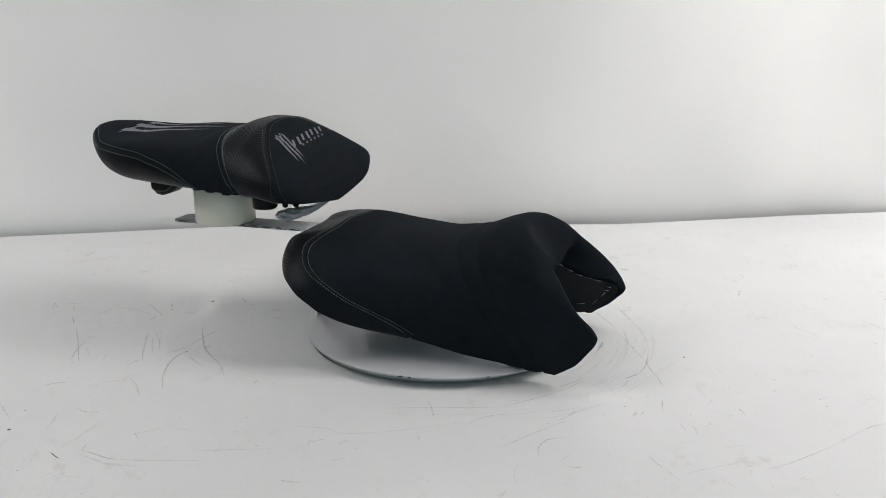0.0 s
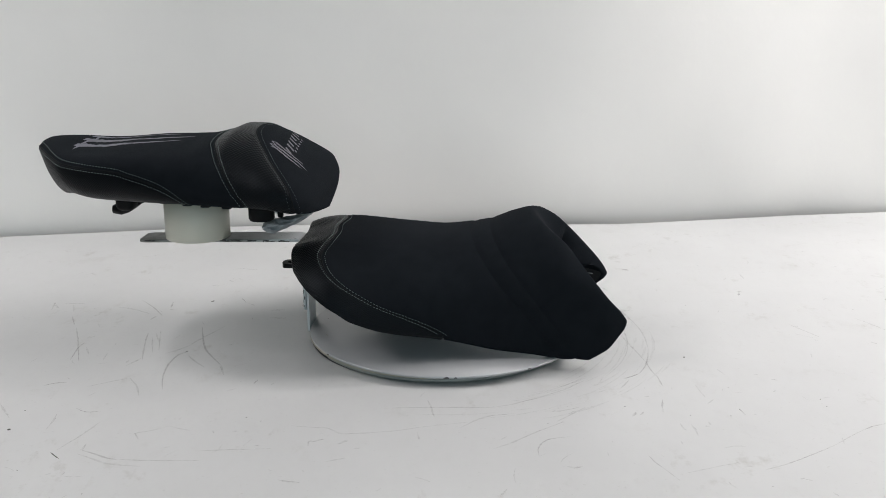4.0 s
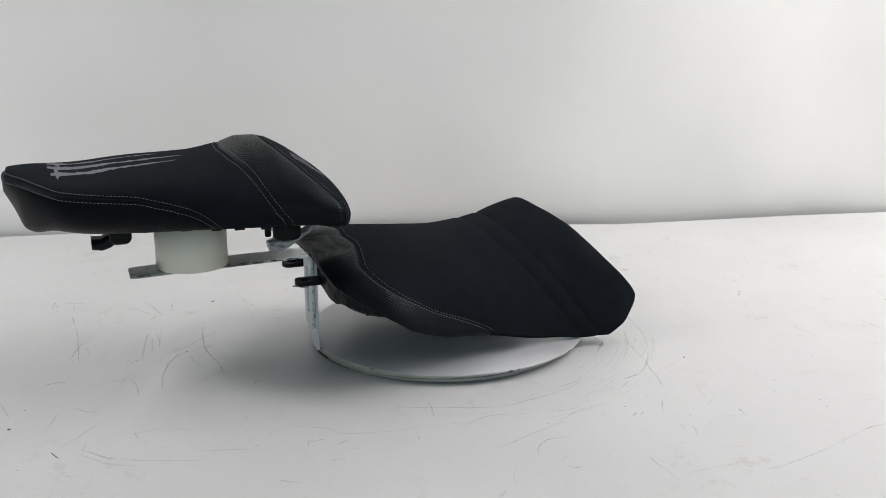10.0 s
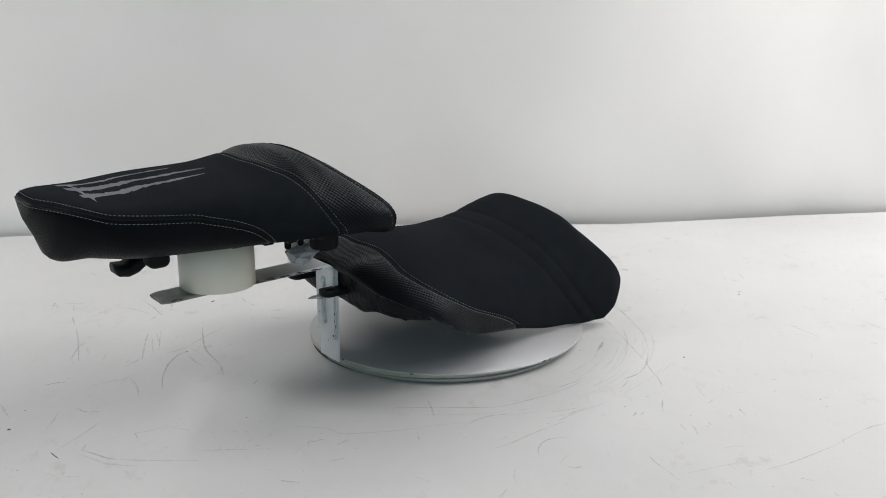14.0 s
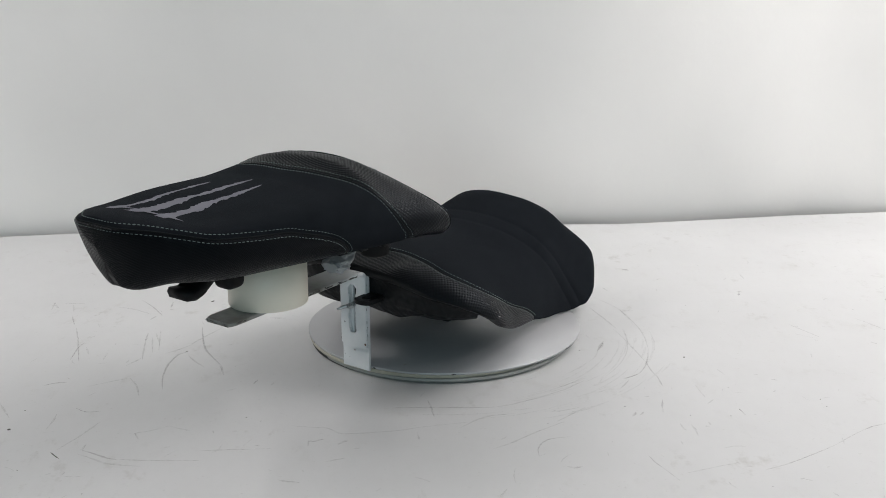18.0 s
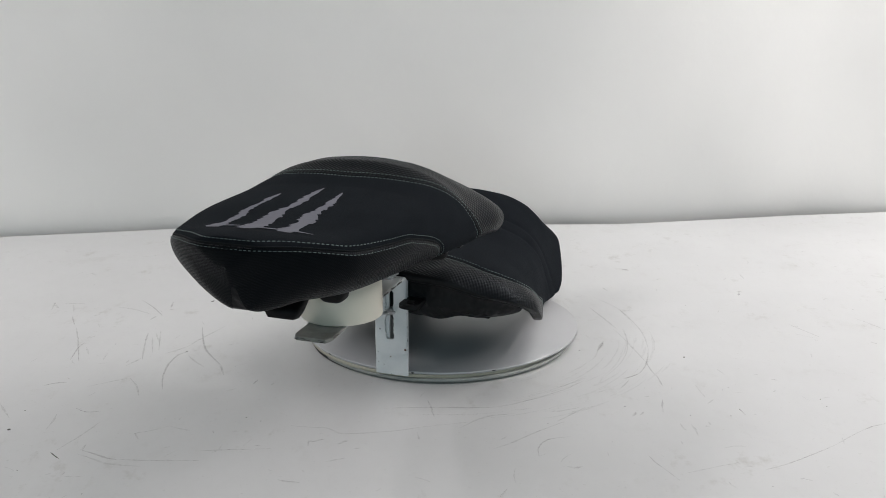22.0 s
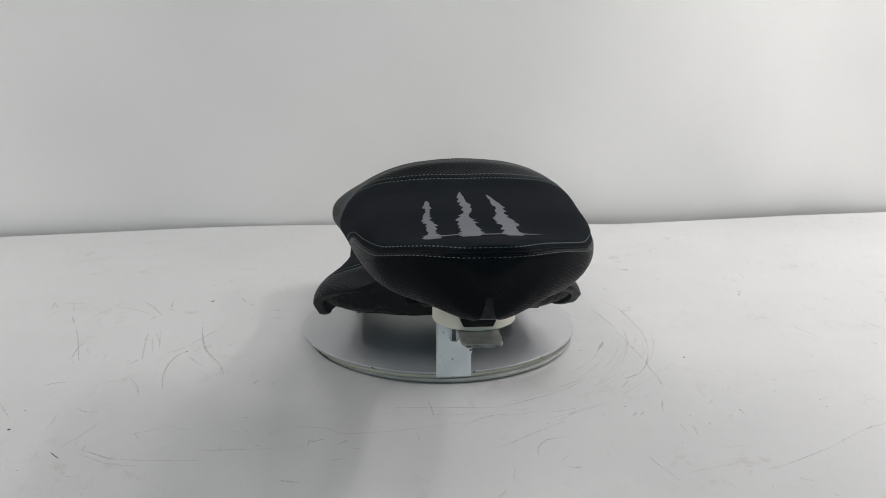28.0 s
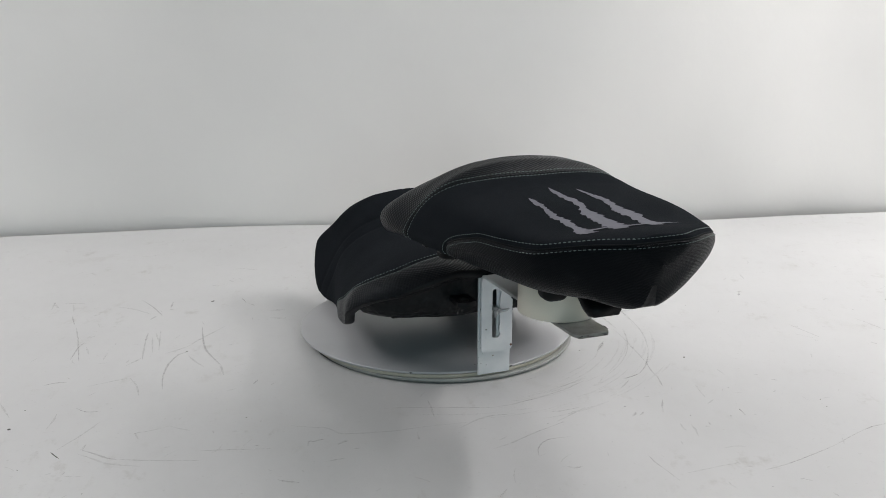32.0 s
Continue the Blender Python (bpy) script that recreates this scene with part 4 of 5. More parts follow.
def r_place(S, N):
    n, sg = np.abs(N), np.sign(N)
    x = r_x(S, N)
    a = n * (math.pi / 2)
    zc, zb = R_ZC(x), R_ZB(x)
    y = R_W(x) * np.sin(a) ** R_E(x)
    z = zb + (zc - zb) * np.clip(np.cos(a), 0, 1) ** R_F(x)
    q = np.clip((x - 0.128) / 0.04, 0, 1)
    z = z - 0.046 * q * q * (3 - 2 * q) * np.exp(-(n / 0.15) ** 2)
    # a scoop at the back, where the bracket passes under the other seat
    back = np.clip((-0.130 - x) / 0.045, 0, 1)
    z = z - 0.008 * back * back * (3 - 2 * back) * np.exp(-np.abs((RY - sg * y + 0.015) / 0.052) ** 4)
    # the far wing is bent in a little
    far = np.clip((x - 0.12) / 0.1, 0, 1) * (sg < 0)
    k = far * n ** 8
    r = np.clip((x - 0.10) / 0.09, 0, 1)
    r = r * r * (3 - 2 * r)
    y = y * (1 - 0.03 * k) * (1 + 0.058 * r * np.exp(-((n - 0.46) / 0.2) ** 2) + np.where(sg < 0, 0.07, 0.01) * r * np.clip(n / 0.5, 0, 1))
    # the corner on the other side hangs lower
    hook = np.exp(-((x + 0.095) / 0.032) ** 2) * n ** 6 * (sg < 0)
    z, y = z - 0.008 * hook, y - 0.007 * hook
    near = np.clip((x - 0.12) / 0.1, 0, 1) * (sg > 0)
    return np.stack([x - 0.009 * far * n + 0.003 * near * n, RY - sg * y, z + 0.005 * k], -1)


R_SEAM = curve1([0, 0.12, 0.25, 0.42, 0.5, 0.59, 0.71, 0.76, 0.82, 0.89, 1.0], [-0.138, -0.134, -0.138, -0.143, -0.139, -0.130, -0.107, -0.090, -0.066, -0.030, 0.022])


def r_rearseam(S, N):
    return (r_x(S, N) - R_SEAM(np.abs(N))) * 0.8


def r_slant(S, N, x0, z0, k):
    q = r_place(S, N)
    return (q[..., 0] - x0 - k * (z0 - q[..., 2])) * 0.75


def r_crease1(S, N):
    return r_slant(S, N, 0.046, 0.163, 0.84)


def r_crease2(S, N):
    return r_slant(S, N, 0.073, 0.168, 0.80)


def rider_seat():
    seat = thing("rider_seat", (0.0, Y0, 0.0155), "black rider motorcycle seat with padded nose and carbon-weave rear bolster", "motorcycle seat")
    s, n = np.linspace(0, 1, 161), np.linspace(-1, 1, 161)
    sk = Skin(r_place, s, n, (r_rearseam, r_crease1, r_crease2), 0.0012, 0.0035)
    part("seat_panel", sk.panel(lambda a, b, c: (a > 0) & (b < 0)), FABRIC, seat, "black suede-like seat cover")
    part("rear_bolster", sk.panel(lambda a, b, c: a <= 0), CARBON, seat, "black carbon-weave vinyl bolster")
    part("padded_strip", sk.panel(lambda a, b, c: (b >= 0) & (c < 0)), FABRIC, seat)
    part("nose_panel", sk.panel(lambda a, b, c: c >= 0), FABRIC, seat)
    # rolled rim and lining on the inside
    P, nr = sk.P, sk.n
    T = 0.012
    inner = P - nr * T
    bm = bmesh.new()
    grid = [[bm.verts.new(inner[i, j]) for j in range(0, 161, 4)] for i in range(0, 161, 4)]
    for a, b in zip(grid, grid[1:]):
        for j in range(len(a) - 1):
            bm.faces.new((a[j], a[j + 1], b[j + 1], b[j]))
    part("lining", bm, LIFTED_FELT, seat, "black felt lining under the seat, lightened in colour")
    # the cover is turned in over the inside of the nose, down to the row of staples
    bm = bmesh.new()
    keep = {}
    for i in range(100, 161, 2):
        for j in range(0, 161, 2):
            if abs(sk.N[i, j]) < 0.762:
                keep[i, j] = bm.verts.new(P[i, j] - nr[i, j] * (T + 0.0006))
    for (i, j), v in keep.items():
        q = [keep.get((i + a, j + b)) for a, b in ((0, 0), (0, 2), (2, 2), (2, 0))]
        if all(q):
            bm.faces.new(q)
    part("turned_in_cover", bm, FABRIC, seat, "suede-like cover turned in under the nose")
    loop = [(i, 0) for i in range(161)] + [(160, j) for j in range(1, 161)] + [(i, 160) for i in range(159, -1, -1)] + [(0, j) for j in range(159, 0, -1)]
    rolled = {"front": [], "rear": []}
    ring = []
    for i, j in loop:
        ii, jj = min(max(i, 2), 158), min(max(j, 2), 158)
        o = P[i, j] - P[ii, jj]
        o /= np.linalg.norm(o) + 1e-9
        q = math.exp(-(sk.N[i, j] / 0.60) ** 4) if i == 160 else 0.0
        ring.append([P[i, j] - nr[i, j] * (T + 0.034 * q) / 2 * (1 - math.cos(a)) + o * (0.0050 + 0.013 * q) * math.sin(a) for a in np.linspace(0, math.pi, 8)])
    for k in range(len(ring)):
        rolled["front" if ring[k][0][0] > 0.02 else "rear"].append((ring[k], ring[(k + 1) % len(ring)]))
    for key, mat, label in (("front", FABRIC, "rolled suede-like edge"), ("rear", VINYL, "rolled vinyl edge")):
        bm = bmesh.new()
        for a, b in rolled[key]:
            va, vb = [bm.verts.new(q) for q in a], [bm.verts.new(q) for q in b]
            for k in range(7):
                bm.faces.new((va[k], vb[k], vb[k + 1], va[k + 1]))
        bmesh.ops.remove_doubles(bm, verts=bm.verts, dist=1e-6)
        bmesh.ops.recalc_face_normals(bm, faces=bm.faces)
        part("rolled_edge", bm, mat, seat, label)
    # vinyl skirt that closes the back between rim and base
    bm = bmesh.new()
    rows = []
    for j in range(8, 153, 2):
        n_ = abs(sk.N[0, j])
        top = P[0, j] - nr[0, j] * 0.004
        zlow = min(top[2] - 0.004, 0.088 + 0.0015 * math.sin(14 * n_))
        low = np.array([top[0] + 0.016 + 0.012 * n_, RY + (top[1] - RY) * (0.93 - 0.02 * n_), zlow])
        row = []
        for k in range(9):
            t = k / 8
            q = top * (1 - t) + low * t
            q[0] += 0.010 * math.sin(math.pi * t) * (1 - 2.0 * t) - 0.003 * math.sin(math.pi * t)
            q += nr[0, j] * 0.007 * t * noise.noise(Vector((26 * q[0], 26 * q[1], 34 * q[2])))
            row.append(bm.verts.new(q))
        rows.append(row)
    for a, b in zip(rows, rows[1:]):
        for k in range(8):
            bm.faces.new((a[k], a[k + 1], b[k + 1], b[k]))
    bmesh.ops.recalc_face_normals(bm, faces=bm.faces)
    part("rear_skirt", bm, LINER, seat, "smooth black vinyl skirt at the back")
    # staples on the inside of the wings
    for side in (-1, 1):
        spots = [(0.735 + 0.034 * k, 0.742 + 0.004 * (k % 2) + 0.004 * max(0, k - 3), 0) for k in range(6)]
        spots += [(0.955, 0.805, 0), (0.949, 0.848, 0), (0.945, 0.896, 1), (0.925, 0.945, 1), (0.865, 0.950, 0)]
        for sv, nv, turn in spots:
            c = sk.on(np.array([[sv, side * nv]]), -T - 0.0012)
            e = sk.on(np.array([[sv + (0.008 if turn else 0.03), side * (nv - (0.03 if turn else 0.0))]]), -T - 0.0012)
            d = (e[0][0] - c[0][0])
            d /= np.linalg.norm(d) + 1e-9
            bm = tube(bmesh.new(), [c[0][0] - d * 0.0058, c[0][0] + d * 0.0058], 0.0006, 6)
            part("staple", bm, STEEL, seat, "bright steel staple")
    # plastic base under the back, with two eyelet tabs
    bm = bmesh.new()
    rows = []
    rng = random.Random(8)
    for i in range(23):
        t = i / 22
        x = -0.166 + 0.25 * t
        hw = 0.088 + 0.066 * math.sin(math.pi * min(1.0, 0.10 + t * 1.25)) - 0.050 * t
        zt = 0.125 - 0.030 * t
        zb = 0.0905 - 0.020 * t + 0.003 * math.sin(9 * t)
        row = []
        for k in range(25):
            y = -hw + 2 * hw * k / 24
            rib = 0.005 * (1 if int((y + 0.2) / 0.022) % 2 else 0) if 0.1 < t < 0.9 else 0.0
            row.append(bm.verts.new((x, RY + y, zb + rib + 0.010 * (abs(y) / hw) ** 6)))
        row += [bm.verts.new((x, RY + hw * 0.96, zt)), bm.verts.new((x, RY - hw * 0.96, zt))]
        rows.append(row)
    for a, b in zip(rows, rows[1:]):
        for k in range(27):
            q = (k + 1) % 27
            bm.faces.new((a[k], a[q], b[q], b[k]))
    bm.faces.new(rows[0])
    bm.faces.new(rows[-1][::-1])
    bmesh.ops.recalc_face_normals(bm, faces=bm.faces)
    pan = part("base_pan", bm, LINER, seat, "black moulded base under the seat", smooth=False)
    for side in (-1, 1):
        for x, y, ln in ((-0.128, 0.112, 0.026), (-0.078, 0.128, 0.034), (-0.022, 0.118, 0.022)):
            bm = box(bmesh.new(), x - ln / 2, x + ln / 2, RY + side * y - 0.006, RY + side * y + 0.006, 0.0835 - 0.02 * (x + 0.166), 0.098, 0.0022)
            part("base_clip", bm, PLASTIC, seat, "small black plastic clip")
    for y, z, tilt in ((0.0415, 0.1150, -4), (-0.0385, 0.1115, 5)):
        bm = bmesh.new()
        outer, hole = [], []
        for k in range(28):
            a = 2 * math.pi * k / 28
            ox = -0.2 + (0.0125 * math.cos(a) if math.cos(a) < 0 else 0.030 * math.cos(a))
            outer.append((ox, y + 0.0125 * max(-1, min(1, 1.25 * math.sin(a)))))
            hole.append((-0.1985 + 0.0075 * math.cos(a), y + 0.0055 * math.sin(a)))
        lay = [[bm.verts.new((px, py, z + dz)) for px, py in ring_] for dz in (0.0028, -0.0028) for ring_ in (outer, hole)]
        for a, b in ((lay[0], lay[1]), (lay[1], lay[3]), (lay[3], lay[2]), (lay[2], lay[0])):
            for k in range(28):
                bm.faces.new((a[k], a[(k + 1) % 28], b[(k + 1) % 28], b[k]))
        bmesh.ops.recalc_face_normals(bm, faces=bm.faces)
        part("eyelet_tab", bm, PLASTIC, seat, "black plastic eyelet tab", smooth=False)
    Pl, nl = sk.on(sk.line_s(r_rearseam, 0.0), -0.0003)
    part("seam_fold", along(Pl, 0.0011), PIPING, seat)
    bm = bmesh.new()
    for lv in (-0.0042, 0.0042):
        Pl, nl = sk.on(sk.line_s(r_rearseam, lv), 0.0002)
        stitches(bm, Pl, nl)
    part("stitching", bm, THREAD, seat, "mint-grey thread")
    return seat, sk


RIDER, R_SKIN = rider_seat()


# ---- scuffs and crumbs on the table ----
def scratch(mat, width, *pts):
    """A thin worn line on the tabletop, tapered at both ends."""
    bm = bmesh.new()
    rng = random.Random(int(1000 * abs(pts[0][0])) + len(pts))
    fine = []
    for a, b in zip(pts, pts[1:]):
        fine += [Vector(a).lerp(Vector(b), k / 8) for k in range(8)]
    fine.append(Vector(pts[-1]))
    # ease the corners
    for _ in range(4):
        fine = [fine[0]] + [(p + q * 2 + r) / 4 for p, q, r in zip(fine, fine[1:], fine[2:])] + [fine[-1]]
    rows = []
    for i, p in enumerate(fine):
        d = fine[min(i + 1, len(fine) - 1)] - fine[max(i - 1, 0)]
        s_ = Vector((-d.y, d.x)).normalized() * width * 0.5 * (0.25 + 0.75 * math.sin(math.pi * (i + 0.3) / len(fine))) * rng.uniform(0.6, 1.2)
        rows.append((bm.verts.new((p.x - s_.x, p.y - s_.y, 0.0004)), bm.verts.new((p.x + s_.x, p.y + s_.y, 0.0004))))
    for a, b in zip(rows, rows[1:]):
        bm.faces.new((a[0], a[1], b[1], b[0]))
    part("scratch", bm, mat, TABLE_OB)


scratch(MARK, 0.0026, (-0.497, 0.124), (-0.467, 0.113), (-0.435, 0.088))
scratch(MARK, 0.0026, (-0.468, 0.157), (-0.443, 0.126), (-0.417, 0.083))
scratch(MARK, 0.0034, (-0.430, 0.063), (-0.425, 0.080))
scratch(MARK, 0.0035, (-0.413, 0.118), (-0.416, 0.145))
scratch(MARK, 0.0035, (-0.413, 0.112), (-0.406, 0.109))
scratch(SPECK, 0.0020, (-0.357, 0.148), (-0.353, 0.156))
scratch(FAINT, 0.0030, (-0.700, 0.378), (-0.691, 0.378))
scratch(FAINT, 0.0039, (-0.597, 0.307), (-0.583, 0.293))
scratch(FAINT, 0.0035, (-0.601, 0.147), (-0.594, 0.111))
scratch(FAINT, 0.0044, (-0.604, 0.147), (-0.587, 0.119))
scratch(FAINT, 0.0026, (-0.584, 0.141), (-0.553, 0.141))
scratch(FAINT, 0.0026, (-0.569, 0.135), (-0.557, 0.103))
scratch(MARK, 0.0025, (-0.552, 0.081), (-0.536, 0.043))
scratch(MARK, 0.0024, (-0.527, 0.026), (-0.506, -0.028), (-0.480, -0.103))
scratch(MARK, 0.0024, (-0.496, -0.032), (-0.498, -0.052), (-0.493, -0.099))
scratch(FAINT, 0.0026, (-0.522, 0.081), (-0.512, 0.089))
scratch(FAINT, 0.0024, (-0.494, -0.014), (-0.489, -0.005))
scratch(FAINT, 0.0024, (-0.487, -0.050), (-0.475, -0.078))
scratch(FAINT, 0.0030, (-0.451, -0.111), (-0.440, -0.109))
scratch(FAINT, 0.0030, (-0.449, -0.097), (-0.451, -0.074))
scratch(MARK, 0.0030, (-0.415, -0.109), (-0.414, -0.101))
scratch(FAINT, 0.0037, (-0.412, -0.119), (-0.404, -0.103), (-0.400, -0.093))
scratch(MARK, 0.0024, (-0.397, -0.097), (-0.405, -0.061), (-0.411, -0.031))
scratch(FAINT, 0.0024, (-0.406, -0.013), (-0.390, -0.072))
scratch(FAINT, 0.0024, (-0.406, 0.006), (-0.388, -0.040))
scratch(FAINT, 0.0024, (-0.402, 0.018), (-0.384, -0.062))
scratch(FAINT, 0.0032, (-0.417, 0.006), (-0.411, -0.031))
scratch(FAINT, 0.0031, (-0.372, -0.077), (-0.356, -0.060), (-0.346, -0.047))
scratch(MARK, 0.0030, (-0.344, -0.198), (-0.354, -0.158), (-0.358, -0.114), (-0.353, -0.079), (-0.341, -0.068))
scratch(FAINT, 0.0032, (-0.346, -0.047), (-0.339, -0.024), (-0.327, 0.001), (-0.311, 0.037))
scratch(MARK, 0.0031, (-0.345, 0.030), (-0.332, -0.022), (-0.320, -0.062), (-0.304, -0.090), (-0.290, -0.114))
scratch(FAINT, 0.0030, (-0.289, -0.114), (-0.277, -0.151))
scratch(FAINT, 0.0030, (-0.339, -0.083), (-0.322, -0.108), (-0.308, -0.124))
scratch(FAINT, 0.0024, (-0.294, -0.043), (-0.285, -0.043))
scratch(FAINT, 0.0040, (-0.357, 0.329), (-0.341, 0.332), (-0.315, 0.325))
scratch(MARK, 0.0029, (-0.351, 0.262), (-0.343, 0.256))
scratch(MARK, 0.0026, (-0.313, 0.167), (-0.301, 0.144))
scratch(MARK, 0.0026, (-0.296, 0.139), (-0.285, 0.130))
scratch(FAINT, 0.0037, (-0.374, 0.234), (-0.353, 0.237))
scratch(FAINT, 0.0052, (-0.258, 0.106), (-0.235, 0.108))
scratch(FAINT, 0.0051, (-0.252, 0.071), (-0.228, 0.069))
scratch(MARK, 0.0029, (-0.496, -0.185), (-0.486, -0.178), (-0.470, -0.174))
scratch(FAINT, 0.0021, (-0.476, -0.159), (-0.470, -0.165))
scratch(FAINT, 0.0029, (-0.440, -0.189), (-0.419, -0.175), (-0.401, -0.165), (-0.393, -0.164))
scratch(FAINT, 0.0029, (-0.393, -0.164), (-0.378, -0.188), (-0.368, -0.216))
scratch(FAINT, 0.0026, (-0.528, -0.240), (-0.501, -0.280))
scratch(MARK, 0.0026, (-0.432, -0.254), (-0.418, -0.265), (-0.408, -0.265), (-0.400, -0.262))
scratch(FAINT, 0.0026, (-0.446, -0.314), (-0.446, -0.288), (-0.449, -0.270))
scratch(FAINT, 0.0025, (-0.415, -0.363), (-0.409, -0.347), (-0.402, -0.331), (-0.396, -0.311), (-0.391, -0.292))
scratch(SPECK, 0.0016, (-0.420, -0.369), (-0.413, -0.377), (-0.406, -0.384))
scratch(MARK, 0.0030, (-0.390, -0.363), (-0.373, -0.372), (-0.354, -0.384), (-0.344, -0.386))
scratch(FAINT, 0.0030, (-0.344, -0.386), (-0.310, -0.389), (-0.255, -0.389))
scratch(FAINT, 0.0030, (-0.390, -0.373), (-0.372, -0.383), (-0.354, -0.395), (-0.331, -0.400), (-0.314, -0.402))
scratch(FAINT, 0.0025, (-0.388, -0.365), (-0.388, -0.350))
scratch(FAINT, 0.0019, (-0.342, -0.323), (-0.324, -0.315), (-0.308, -0.304))
scratch(MARK, 0.0019, (-0.343, -0.325), (-0.338, -0.320))
scratch(FAINT, 0.0019, (-0.308, -0.304), (-0.293, -0.312), (-0.282, -0.316))
scratch(FAINT, 0.0019, (-0.342, -0.323), (-0.334, -0.338))
scratch(FAINT, 0.0019, (-0.300, -0.359), (-0.294, -0.356))
scratch(FAINT, 0.0025, (-0.261, -0.367), (-0.231, -0.364), (-0.182, -0.362))
scratch(FAINT, 0.0019, (-0.234, -0.318), (-0.226, -0.318))
scratch(FAINT, 0.0020, (-0.237, -0.294), (-0.234, -0.293))
scratch(FAINT, 0.0021, (-0.251, -0.174), (-0.250, -0.172))
scratch(MARK, 0.0029, (-0.233, -0.181), (-0.230, -0.169))
scratch(MARK, 0.0029, (-0.165, -0.432), (-0.156, -0.436), (-0.142, -0.438))
scratch(FAINT, 0.0025, (-0.202, -0.354), (-0.196, -0.355))
scratch(FAINT, 0.0018, (-0.178, -0.410), (-0.174, -0.413))
scratch(FAINT, 0.0026, (-0.169, -0.304), (-0.149, -0.308), (-0.126, -0.310), (-0.112, -0.325), (-0.099, -0.326), (-0.049, -0.319), (-0.010, -0.306), (0.035, -0.296))
scratch(MARK, 0.0031, (-0.141, -0.346), (-0.128, -0.339))
scratch(FAINT, 0.0025, (-0.143, -0.356), (-0.144, -0.346), (-0.140, -0.340))
scratch(FAINT, 0.0044, (-0.111, -0.352), (-0.101, -0.342))
scratch(MARK, 0.0019, (-0.092, -0.363), (-0.086, -0.361))
scratch(FAINT, 0.0024, (-0.121, -0.393), (-0.100, -0.385))
scratch(FAINT, 0.0034, (-0.013, -0.235), (-0.009, -0.252), (-0.005, -0.281))
scratch(FAINT, 0.0025, (-0.024, -0.323), (-0.021, -0.343))
scratch(FAINT, 0.0034, (-0.051, -0.255), (0.016, -0.255), (0.063, -0.256))
scratch(FAINT, 0.0028, (0.063, -0.256), (0.091, -0.246), (0.127, -0.224), (0.158, -0.202), (0.182, -0.177))
scratch(FAINT, 0.0032, (0.025, -0.311), (0.045, -0.289), (0.062, -0.278), (0.089, -0.273))
scratch(FAINT, 0.0025, (0.058, -0.365), (0.077, -0.353), (0.111, -0.322), (0.146, -0.295))
scratch(FAINT, 0.0026, (0.126, -0.266), (0.143, -0.267), (0.168, -0.256))
scratch(FAINT, 0.0026, (0.137, -0.295), (0.155, -0.277), (0.175, -0.256))
scratch(MARK, 0.0019, (0.108, -0.381), (0.108, -0.365), (0.113, -0.352), (0.122, -0.341), (0.135, -0.337), (0.147, -0.335))
scratch(FAINT, 0.0035, (0.135, -0.405), (0.143, -0.409), (0.152, -0.405))
scratch(FAINT, 0.0029, (0.061, -0.469), (0.069, -0.453))
scratch(SPECK, 0.0011, (0.237, -0.168), (0.248, -0.161), (0.260, -0.151))
scratch(MARK, 0.0022, (0.260, -0.151), (0.272, -0.128), (0.282, -0.096), (0.289, -0.062))
scratch(FAINT, 0.0025, (0.289, -0.062), (0.293, -0.022), (0.293, 0.013), (0.289, 0.049), (0.280, 0.093))
scratch(MARK, 0.0026, (0.279, 0.101), (0.283, 0.078))
scratch(MARK, 0.0022, (0.276, -0.108), (0.277, -0.140), (0.279, -0.154))
scratch(MARK, 0.0021, (0.281, -0.157), (0.281, -0.191))
scratch(FAINT, 0.0024, (0.254, 0.018), (0.263, -0.022), (0.270, -0.071), (0.276, -0.108))
scratch(MARK, 0.0021, (0.229, -0.197), (0.242, -0.174))
scratch(MARK, 0.0039, (0.217, -0.073), (0.225, -0.049), (0.232, -0.033))
scratch(FAINT, 0.0039, (0.221, -0.066), (0.231, -0.040))
scratch(FAINT, 0.0034, (0.234, 0.115), (0.246, 0.070), (0.259, 0.020))
scratch(FAINT, 0.0037, (0.270, 0.216), (0.275, 0.198))
scratch(FAINT, 0.0035, (0.279, 0.099), (0.298, 0.099))
scratch(FAINT, 0.0029, (0.517, 0.295), (0.516, 0.262))
scratch(MARK, 0.0036, (0.483, 0.193), (0.491, 0.193))
scratch(MARK, 0.0036, (0.486, 0.190), (0.481, 0.173))
scratch(MARK, 0.0036, (0.479, 0.176), (0.486, 0.181))
scratch(FAINT, 0.0039, (0.556, 0.304), (0.565, 0.304))
scratch(FAINT, 0.0032, (0.517, 0.030), (0.526, 0.025))
scratch(FAINT, 0.0025, (0.516, 0.035), (0.541, -0.017))
scratch(FAINT, 0.0025, (0.622, 0.065), (0.634, 0.042), (0.648, 0.010))
scratch(MARK, 0.0024, (0.605, -0.038), (0.612, -0.045))
scratch(FAINT, 0.0022, (0.503, -0.096), (0.507, -0.081))
scratch(FAINT, 0.0022, (0.364, -0.137), (0.369, -0.156))
scratch(FAINT, 0.0021, (0.406, -0.156), (0.412, -0.156))
scratch(MARK, 0.0021, (0.424, -0.171), (0.431, -0.175))
scratch(FAINT, 0.0021, (0.323, -0.189), (0.324, -0.212), (0.326, -0.228))
scratch(FAINT, 0.0020, (0.323, -0.248), (0.334, -0.234))
scratch(MARK, 0.0028, (0.252, -0.225), (0.258, -0.224))
scratch(MARK, 0.0028, (0.272, -0.234), (0.267, -0.257))
scratch(FAINT, 0.0020, (0.267, -0.257), (0.265, -0.273))
scratch(MARK, 0.0034, (0.227, -0.282), (0.233, -0.271))
scratch(MARK, 0.0034, (0.237, -0.278), (0.242, -0.270))
